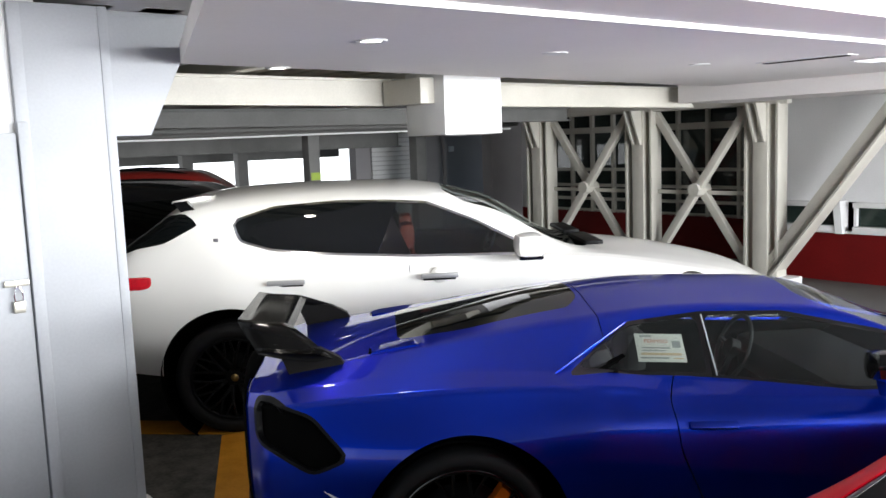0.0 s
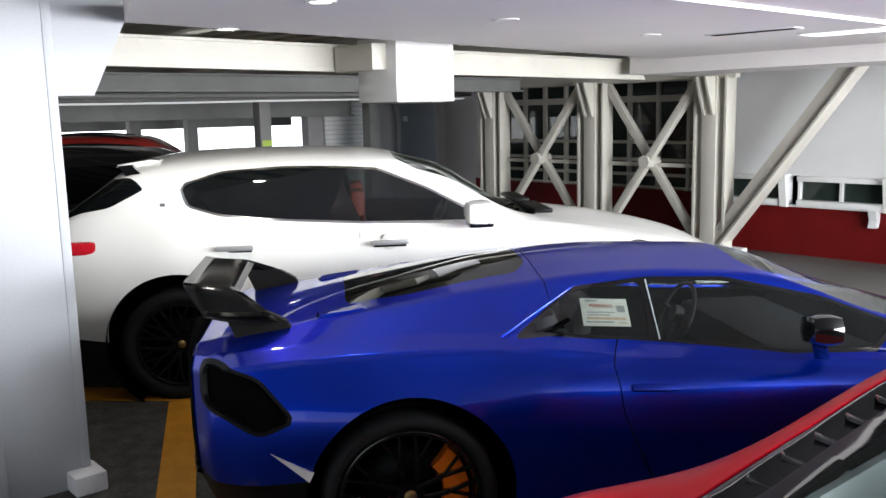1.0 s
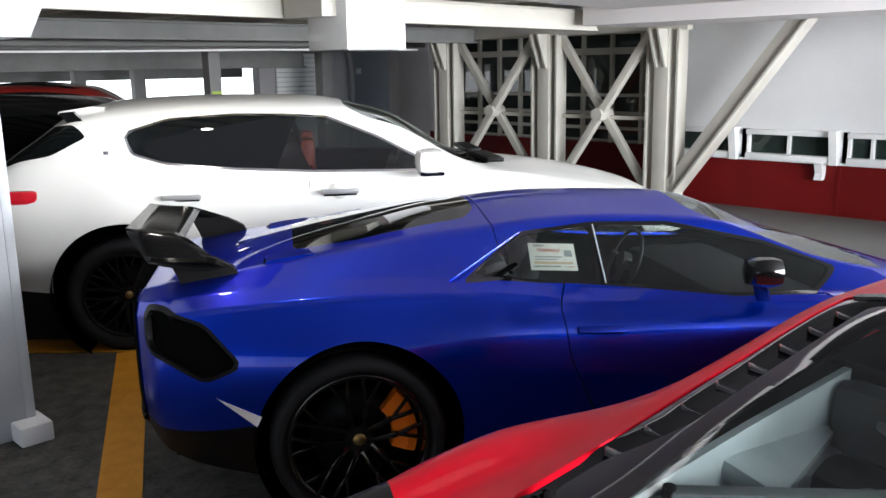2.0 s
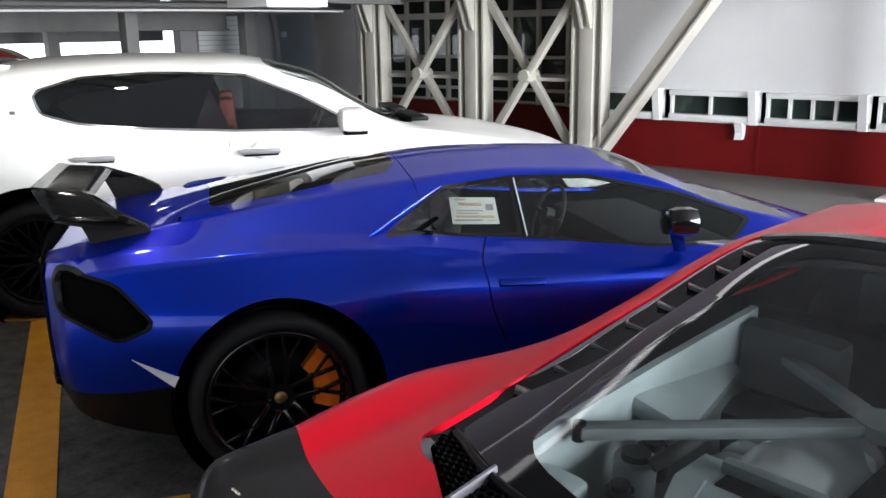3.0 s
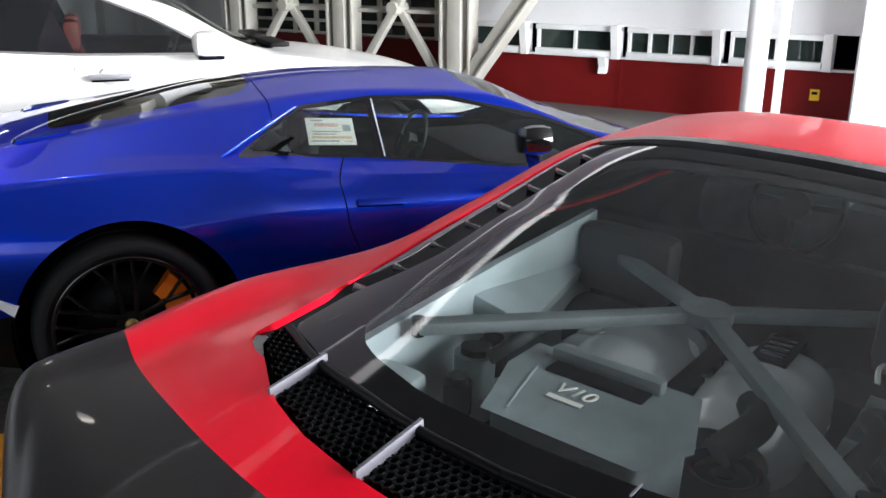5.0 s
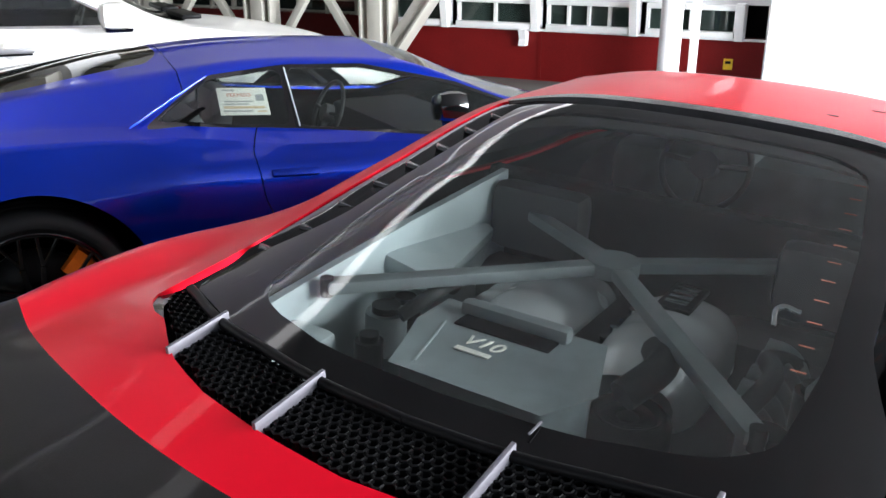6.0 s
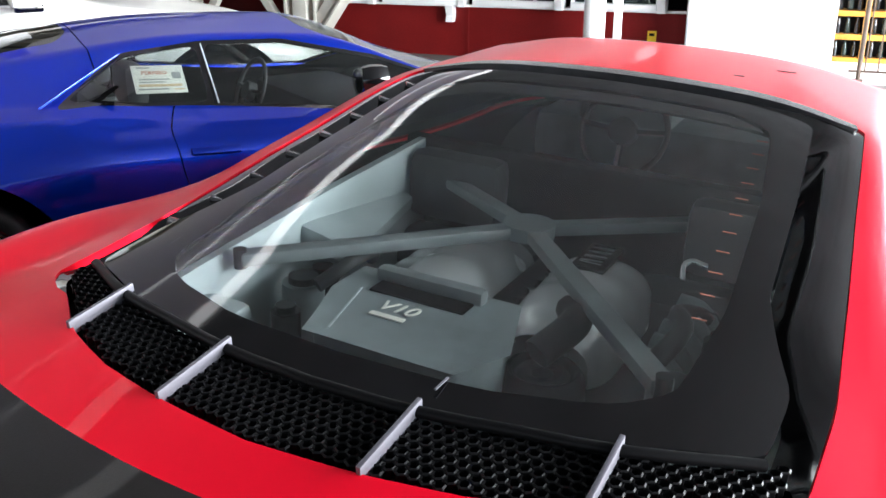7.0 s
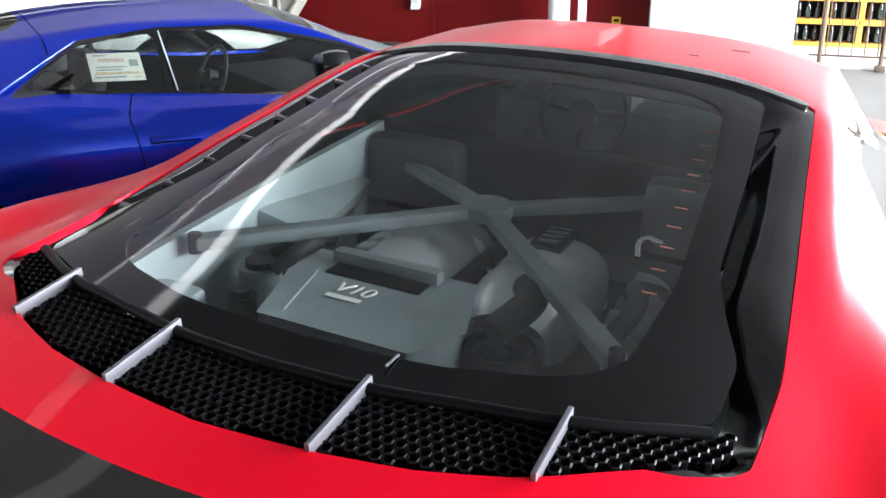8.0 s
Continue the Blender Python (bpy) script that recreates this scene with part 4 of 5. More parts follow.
def red_car():
    car = thing("red_sports_car", pose(0.559, -2.202, 0.0, 0, 0, 30.0) @ pose(0, 0, 0, 3.0, 0, 0), "bright red mid-engined coupe with a glass engine cover", "car", "parked cars")
    X = [-0.76, -0.66, -0.45, 0.0, 0.5, 1.0, 1.5, 2.1, 2.7, 3.2, 3.55]
    rows = [
        ([0.30, 0.48, 0.78, 0.90, 0.86, 0.84, 0.84, 0.86, 0.88, 0.82, 0.58], [0.34, 0.28, 0.22, 0.16, 0.14, 0.13, 0.13, 0.13, 0.14, 0.16, 0.22]),
        ([0.33, 0.52, 0.84, 0.96, 0.91, 0.88, 0.88, 0.91, 0.93, 0.86, 0.60], [0.50, 0.48, 0.45, 0.42, 0.38, 0.36, 0.36, 0.38, 0.40, 0.36, 0.32]),
        ([0.34, 0.54, 0.86, 0.97, 0.93, 0.90, 0.90, 0.93, 0.945, 0.86, 0.60], [0.68, 0.70, 0.72, 0.72, 0.70, 0.67, 0.65, 0.64, 0.60, 0.52, 0.42]),
        ([0.33, 0.53, 0.82, 0.86, 0.80, 0.76, 0.77, 0.82, 0.85, 0.76, 0.5], [0.88, 0.905, 0.94, 0.968, 0.925, 0.92, 0.88, 0.84, 0.78, 0.66, 0.5]),
        ([0.28, 0.46, 0.71, 0.685, 0.625, 0.58, 0.555, 0.62, 0.62, 0.52, 0.3], [0.93, 0.955, 0.962, 0.988, 1.09, 1.175, 1.185, 0.93, 0.83, 0.70, 0.53]),
        ([0.16, 0.26, 0.42, 0.42, 0.38, 0.34, 0.32, 0.36, 0.34, 0.28, 0.15], [0.95, 0.975, 0.995, 1.045, 1.14, 1.222, 1.232, 0.98, 0.855, 0.72, 0.55]),
        ([0.0] * 11, [0.955, 0.98, 1.0, 1.055, 1.15, 1.235, 1.245, 0.99, 0.86, 0.725, 0.555]),
    ]
    skin = loft(X, rows, 170, 8, 0.05, creases=(4,))
    lining = shrunk(skin, 0.955, 0.955)
    for x, r in ((0.0, 0.40), (2.65, 0.385)):
        _, skin = cut(skin, arch(x, 0.36, r))
        _, lining = cut(lining, arch(x, 0.36, r + 0.02))
    win = [(0.93, 0.935), (1.05, 1.12), (1.5, 1.145), (1.9, 1.03), (2.25, 0.87), (1.9, 0.86), (1.3, 0.9)]
    g, skin = cut(skin, side_outline(win, 0, 0, 0.3))
    _, lining = cut(lining, side_outline(win, 0, 0.02, 0.3))
    for s in (-1, 1):
        one, _ = cut(g, lambda x, y, z, s=s: y * s)
        part("door_window", one, GLASS_DARK, car, "dark tinted side window", solid=0.004)
    ws = [(1.52, -0.1), (1.52, 0.35), (1.62, 0.47), (2.1, 0.57), (2.45, 0.57), (2.56, 0.3), (2.58, -0.1)]
    g, skin = cut(skin, plan_outline(ws, 0.7))
    _, lining = cut(lining, plan_outline(ws, 0.6))
    part("windscreen", g, GLASS_SCREEN, car, "tinted raked windscreen", solid=0.004)
    # engine cover: red shoulder rails, black gutter, glass with a black border, mesh grille behind it
    pane = [(-0.25, -0.2), (-0.25, 0.0), (-0.24, 0.15), (-0.19, 0.39), (-0.11, 0.55), (0.04, 0.555), (0.12, 0.522), (0.23, 0.488), (0.55, 0.475), (0.90, 0.45), (0.925, 0.3), (0.935, -0.2)]
    clear = [(-0.185, -0.2), (-0.185, 0.0), (-0.175, 0.2), (-0.125, 0.36), (-0.06, 0.425), (0.16, 0.44), (0.5, 0.42), (0.80, 0.38), (0.85, 0.3), (0.868, -0.2)]
    grill = [(-0.388, -0.2), (-0.388, 0.0), (-0.375, 0.15), (-0.35, 0.28), (-0.305, 0.39), (-0.215, 0.51), (-0.15, 0.585), (-0.06, 0.59), (-0.12, 0.53), (-0.185, 0.39), (-0.235, 0.16), (-0.245, -0.2)]
    channel = [(-0.225, 0.3), (-0.225, 0.515), (-0.165, 0.602), (0.05, 0.612), (0.3, 0.595), (0.6, 0.572), (1.0, 0.545), (1.01, -0.2), (0.5, -0.2), (0.5, 0.3)]
    lip = [(0.985, -0.2), (0.98, 0.3), (0.965, 0.535), (1.0, 0.545), (1.03, 0.3), (1.04, -0.2)]
    inner = plan_outline(clear, 0.8)
    whole = plan_outline(pane, 0.8)
    top, skin = cut(skin, whole)
    _, lining = cut(lining, plan_outline(pane, 0.7, 0.05))
    pane_in, frit = cut(top, inner)
    gp = part("engine_window", pane_in, GLASS_ENGINE, car, "large clear engine window", solid=0.004)
    gp.visible_shadow = False
    part("window_border", frit, FRIT, car, "black border of the engine window", solid=0.008)
    mesh, skin = cut(skin, plan_outline(grill, 0.8))
    _, lining = cut(lining, plan_outline(grill, 0.7, 0.04))
    cover, skin = cut(skin, plan_outline(lip, 0.9))
    V, F = cover
    V = V + np.array((0, 0, 0.004))
    part("roof_trim", (V, F), FIN_GREY, car, "satin grey trim strip along the roof edge", solid=0.02)
    gut, skin = cut(skin, plan_outline(channel, 0.8))
    V, F = gut
    away = np.clip(-inside(V[:, 0], np.abs(V[:, 1]), rounded(pane)), 0, 0.068) / 0.068
    V = V + np.stack([0 * away, 0 * away, -0.055 * (1 - away) - 0.004], 1)
    part("gutter", (V, F), GLOSS_BLACK, car, "gloss black channel beside the engine window")
    # roof panel parted from the rails by thin joints
    for s in (-1, 1):
        _, skin = cut(skin, lambda x, y, z, s=s: np.minimum(np.minimum(0.003 - np.abs(x - 1.03), np.abs(y) - 0.49), z - 1.0))
    # carbon spoiler
    spo, skin = cut(skin, lambda x, y, z: np.minimum(-0.485 + 0.31 * y * y - x, z - 0.78))
    V, F = spo
    V = V + np.stack([np.zeros(len(V)), np.zeros(len(V)), np.clip((-0.485 + 0.31 * V[:, 1] ** 2 - V[:, 0]) * 0.15, 0, 0.025) * np.clip((V[:, 2] - 0.78) * 8, 0, 1)], 1)
    part("spoiler", (V, F), CARBON, car, "matt carbon fibre rear spoiler", solid=0.02)
    tailp, skin = cut(skin, lambda x, y, z: np.minimum(-0.70 - x, 0.80 - z))
    part("tail_panel", tailp, GLOSS_BLACK, car, "black tail panel", solid=0.01)
    body = part("body", skin, RED, car, solid=0.014, inner=MATT_BLACK)
    part("cabin_lining", lining, MATT_BLACK, car)
    # honeycomb in the grille, clipped to its outline
    gp_poly = rounded(grill)
    cell = 0.0094
    V, F = [], []
    for i in range(-8, 60):
        for j in range(-110, 111):
            cx = -0.44 + i * cell * 1.5
            cy = (j + (i % 2) * 0.5) * cell * 1.732
            if inside(np.array([cx]), np.array([abs(cy)]), gp_poly)[0] < 0.014 or abs(cy) > 0.572:
                continue
            zz = float(top_height(cx, abs(cy)))
            base = len(V)
            for k in range(6):
                a = math.pi / 3 * k
                for rad, dz in ((cell * 1.0, -0.006), (cell * 0.74, -0.004), (cell * 0.74, -0.020)):
                    V.append((cx + rad * math.cos(a), cy + rad * math.sin(a), zz + dz))
            for k in range(6):
                n = (k + 1) % 6
                F.append((base + 3 * k, base + 3 * n, base + 3 * n + 1, base + 3 * k + 1))
                F.append((base + 3 * k + 1, base + 3 * n + 1, base + 3 * n + 2, base + 3 * k + 2))
    g = part("mesh_grille", (V, F), SATIN_BLACK, car, "black honeycomb mesh grille", smooth=False)
    g["kind"] = "stuff"
    V, F = mesh
    V = V + np.array((0, 0, -0.055))
    part("grille_tray", (V, F), MATT_BLACK, car)
    for y, x0, x1 in ((-0.395, -0.182, -0.306), (-0.152, -0.236, -0.376), (0.152, -0.236, -0.376), (0.395, -0.182, -0.306)):
        z0, z1 = top_height(x0, abs(y)), top_height(x1, abs(y))
        part("slat", bar(bmesh.new(), (x0, y, z0 + 0.002), (x1, y, z1 + 0.0), 0.007, 0.024, 0.0015), ALU, car, "brushed aluminium grille slat")
    # rim of the grille and little fins in the gutter
    for s in (-1, 1):
        pts = [(-0.25, 0), (-0.24, 0.15), (-0.215, 0.28), (-0.19, 0.39), (-0.11, 0.55)]
        part("grille_frame", tube([(x - 0.008, s * y, top_height(x, y) + 0.0) for x, y in pts], 0.008), SATIN_BLACK, car)
        for i in range(8 if s > 0 else 0):
            x = 0.10 + i * 0.108
            y1 = 0.588 - 0.085 * (x - 0.1) / 0.8
            y0 = y1 - 0.055
            z1 = top_height(x, y1) - 0.008
            fin = bar(bmesh.new(), (x + 0.03, s * y0, z1 - 0.022), (x - 0.012, s * y1, z1), 0.03, 0.008, 0.001)
            part("gutter_fin", fin, FIN_GREY, car, "satin dark grey fin in the channel")
        part("tail_lamp", boxed((-0.60, s * 0.52, 0.74), (0.12, 0.2, 0.08), 0.02), TAIL_RED, car, "red tail lamp")
        for x, r in ((0.0, 0.35), (2.65, 0.34)):
            wheel(car, x, s * 0.80, r, 0.29, s, 5, GLOSS_BLACK, None)
            housing(car, x, r + 0.01, 0.41, s * 0.94, s * 0.62)
        part("side_blade", boxed((0.62, s * 0.945, 0.56), (0.26, 0.02, 0.5), 0.01, None), GLOSS_BLACK, car, "gloss black side blade")
    part("centre_mark", boxed((-0.19, -0.157, 1.034), (0.035, 0.003, 0.002)), ALU, car, smooth=False)
    for x, y, w in ((1.34, -0.30, 0.05), (1.18, -0.22, 0.03)):
        part("roof_slot", boxed((x, y, top_height(x, abs(y)) + 0.001), (0.012, w * 2, 0.001)), SATIN_BLACK, car, smooth=False)
    # engine bay under the glass
    bay_floor = part("bay_floor", boxed((0.3, 0, 0.55), (1.3, 1.2, 0.03)), MATT_BLACK, car, smooth=False)
    for s in (-1, 1):
        part("bay_side", extruded([(-0.1, 0.56), (0.95, 0.56), (0.92, 1.02), (0.5, 0.98), (0.1, 0.93), (-0.1, 0.90)], 0.02, pose(0, s * 0.545, 0) @ pose(0, 0, 0, 0, 0, -s * 3)), LINER_GREY, car, "grey engine bay side panel", smooth=False)
        part("bay_pad", boxed((0, 0, 0), (0.42, 0.15, 0.05), 0.02, pose(0.62, s * 0.50, 0.885, s * 18, 0, s * 12)), LINER_GREY, car)
        part("bay_pad_rear", boxed((-0.02, s * 0.47, 0.84), (0.28, 0.12, 0.08), 0.025, None), LINER_GREY, car)
    part("bulkhead", boxed((0.95, 0, 0.77), (0.05, 1.1, 0.50), 0.01, None), MATT_BLACK, car, "dark bulkhead behind the seats", smooth=False)
    # intake manifold: two ribbed silver halves
    for s in (-1, 1):
        V, F = [], []
        n, k = 22, 12
        for i in range(n + 1):
            x = 0.38 + 0.40 * i / n
            e = 1 - abs(2 * i / n - 1) ** 6
            rib = 0.003 * math.sin(i / n * 4 * 2 * math.pi)
            for j in range(k + 1):
                a = math.pi * j / k
                y = 0.045 + s * 0.14 + 0.115 * math.cos(a) * (0.75 + 0.25 * e)
                z = 0.74 + (0.145 + rib) * (math.sin(a) ** 0.45) * (0.62 + 0.38 * e)
                V.append((x, y, z))
        for i in range(n):
            for j in range(k):
                F.append((i * (k + 1) + j, i * (k + 1) + j + 1, (i + 1) * (k + 1) + j + 1, (i + 1) * (k + 1) + j))
        F += [tuple(range(k + 1)), tuple(range(n * (k + 1), (n + 1) * (k + 1)))]
        plenum = part("intake_cover", (np.array(V), F), SILVER, car, "cast silver engine intake cover")
        if s < 0:
            badge = part("badge_plate", boxed((0.68, -0.085, 0.889), (0.15, 0.075, 0.012), 0.004), SATIN_BLACK, car)
            for i in range(4):
                part("badge_ring", boxed((0.635 + i * 0.03, -0.085, 0.897), (0.02, 0.05, 0.006), 0.002), CHROME, badge)
    part("valley", boxed((0.58, 0.045, 0.79), (0.42, 0.06, 0.1), 0.02), SATIN_BLACK, car)
    # airbox with its raised handle bar
    outline = [(0.035, 0.215), (0.10, 0.235), (0.20, 0.27), (0.30, 0.27), (0.30, -0.05), (0.13, -0.105), (0.035, -0.06)]
    bm = extruded(outline, 0.13, pose(0, 0, 0.85) @ Matrix(((1, 0, 0, 0), (0, 0, 1, 0), (0, 1, 0, 0), (0, 0, 0, 1))))
    bmesh.ops.bevel(bm, geom=list(bm.edges), offset=0.014, segments=3, affect="EDGES", profile=0.6)
    ab = part("airbox", bm, ENGINE_GREY, car, "grey plastic airbox cover")
    # the slot is not cut: a black plate gives its shade
    part("airbox_slot_shade", boxed((0.243, 0.115, 0.913), (0.05, 0.20, 0.012), 0.004), MATT_BLACK, ab, "flat black insert for the shade in a slot")
    part("airbox_step", boxed((0.282, 0.115, 0.925), (0.034, 0.23, 0.035), 0.012), BRACE_GREY, ab)
    part("airbox_side", boxed((0.10, -0.10, 0.855), (0.15, 0.09, 0.07), 0.03, pose(0, 0, 0, -8, 0, 0)), BRACE_GREY, ab)
    part("airbox_seam", bar(bmesh.new(), (0.05, 0.19, 0.9155), (0.22, 0.232, 0.9155), 0.004, 0.002), LINER_GREY, ab, smooth=False)
    pulley = part("pulley", turned([(0.02, 0.835), (0.045, 0.84), (0.048, 0.832), (0.055, 0.832), (0.058, 0.845), (0.066, 0.845), (0.069, 0.832), (0.078, 0.83), (0.08, 0.78)], 32, "Z"), SATIN_BLACK, car, "black ribbed belt pulley")
    pulley.location = (0.235, -0.14, 0.0)
    txt = bpy.data.curves.new("engine_lettering", "FONT")
    txt.body, txt.size, txt.align_x, txt.extrude, txt.shear = "V10", 0.05, "CENTER", 0.001, 0.2
    txt.materials.append(PAPER)
    ob = link("engine_lettering", txt, ab)
    ob.matrix_local = pose(0.16, 0.125, 0.917, 0, 0, -90)
    part("lettering_bar", boxed((0.138, 0.125, 0.917), (0.014, 0.07, 0.002)), PAPER, ab, smooth=False)
    # cross brace over the engine
    zc = 0.935
    node = (0.65, 0.07, zc)
    for x, y, z in ((0.18, 0.493, 0.93), (0.137, -0.371, 0.93), (0.852, 0.381, 0.94), (0.93, -0.30, 0.94)):
        part("brace_arm", bar(bmesh.new(), node, (x, y, z), 0.042, 0.028, 0.008), BRACE_GREY, car, "grey engine bay brace")
        part("brace_bolt", rod(bmesh.new(), (x, y, z - 0.02), (x, y, z + 0.02), 0.014, 12), SATIN_BLACK, car)
    part("brace_node", rod(bmesh.new(), (*node[:2], zc - 0.015), (*node[:2], zc + 0.016), 0.058, 24), BRACE_GREY, car)
    part("latch", tube([(0.53, -0.30, 0.945), (0.56, -0.30, 0.972), (0.56, -0.34, 0.972)], 0.006), CHROME, car)
    for i in range(7):
        x = 0.38 + i * 0.055
        part("bolt", rod(bmesh.new(), (x, 0.012, 0.82), (x, 0.012, 0.845), 0.011, 8), CHROME if i % 2 else SATIN_BLACK, car)
    for x, y, r, h, m in ((0.30, 0.43, 0.045, 0.07, ENGINE_GREY), (0.20, 0.40, 0.03, 0.05, SATIN_BLACK), (0.40, 0.45, 0.035, 0.05, SATIN_BLACK), (0.30, -0.36, 0.05, 0.06, ENGINE_GREY), (0.48, -0.40, 0.035, 0.08, SATIN_BLACK)):
        cap = part("reservoir", rod(bmesh.new(), (x, y, 0.76), (x, y, 0.78 + h), r, 20), m, car)
        part("cap", rod(bmesh.new(), (x, y, 0.78 + h), (x, y, 0.795 + h), r * 0.7, 16), SATIN_BLACK, cap)
    for pts, r in (([(0.28, 0.38, 0.86), (0.36, 0.34, 0.90), (0.46, 0.36, 0.88), (0.55, 0.42, 0.82)], 0.016), ([(0.34, -0.30, 0.84), (0.44, -0.33, 0.88), (0.56, -0.30, 0.86), (0.7, -0.34, 0.8)], 0.02), ([(0.25, -0.12, 0.86), (0.33, -0.16, 0.9), (0.42, -0.12, 0.88)], 0.03)):
        part("hose", tube(pts, r), HOSE, car, "black rubber hose")
    for s in (-1, 1):
        for i in range(5):
            x = 0.40 + i * 0.07
            part("intake_runner", tube([(x, s * 0.27, 0.83), (x, s * 0.32, 0.82), (x, s * 0.36, 0.74)], 0.022), SILVER if s > 0 else ENGINE_GREY, car, "cast intake runner")
    for i in range(12):
        x = 0.13 + i * 0.064
        part("heater_tick", boxed((x, -0.41 + 0.06 * (x - 0.1), top_height(x, 0.4) - 0.008), (0.004, 0.022, 0.001)), PRINT_RED, car, smooth=False)
    # cabin seen over the bulkhead
    for y in (-0.36, 0.36):
        seat(car, 1.2, y, 0.2, LEATHER, 0.6)
    part("dashboard", boxed((2.2, 0, 0.78), (0.42, 1.25, 0.22), 0.07), ENGINE_GREY, car)
    part("binnacle", boxed((2.1, 0.27, 0.90), (0.2, 0.36, 0.1), 0.04), ENGINE_GREY, car)
    part("cabin_floor", boxed((1.6, 0, 0.2), (1.6, 1.3, 0.04)), MATT_BLACK, car, smooth=False)
    steering_wheel(car, 1.95, 0.25, 0.86, LEATHER, 0.155)
    return car


RED_X = [-0.76, -0.66, -0.45, 0.0, 0.5, 1.0, 1.5]
RED_MID, RED_QUARTER, RED_RAIL = [0.955, 0.98, 1.0, 1.055, 1.15, 1.235, 1.245], [0.95, 0.975, 0.995, 1.045, 1.14, 1.222, 1.232], [0.93, 0.955, 0.962, 0.988, 1.09, 1.175, 1.185]
RED_QY, RED_RY = [0.16, 0.26, 0.42, 0.42, 0.38, 0.34, 0.32], [0.28, 0.46, 0.71, 0.685, 0.625, 0.58, 0.555]


def top_height(x, y):
    """Height of the red car's upper skin."""
    a, b, c = (float(smooth_fit(RED_X, r, x)) for r in (RED_MID, RED_QUARTER, RED_RAIL))
    p, q = float(smooth_fit(RED_X, RED_QY, x)), float(smooth_fit(RED_X, RED_RY, x))
    if y < p:
        return a + (b - a) * (y / p) ** 2
    return b + (c - b) * (0.65 * (y - p) / (q - p) + 0.35 * ((y - p) / (q - p)) ** 2)


FIN_GREY = mat("fin_plastic", (0.03, 0.03, 0.033), 0.25, 0.0, 0.0, 0.2, 20.0, 200.0, 0.02)
ALU = mat("brushed_aluminium", (0.17, 0.165, 0.19), 0.45, 0.5, 0.0, 0.06, 20.0, 300.0, 0.1)
FRIT = mat("window_border_black", (0.003, 0.003, 0.0033), 0.05, 0.0, 0.0, 0.2, 4.0, 200.0, 0.004, spec=0.25)
HOSE = mat("hose_rubber", (0.03, 0.032, 0.033), 0.6, 0.0, 0.0, 0.12, 8.0, 60.0, 0.0, spec=0.3)
red_car()


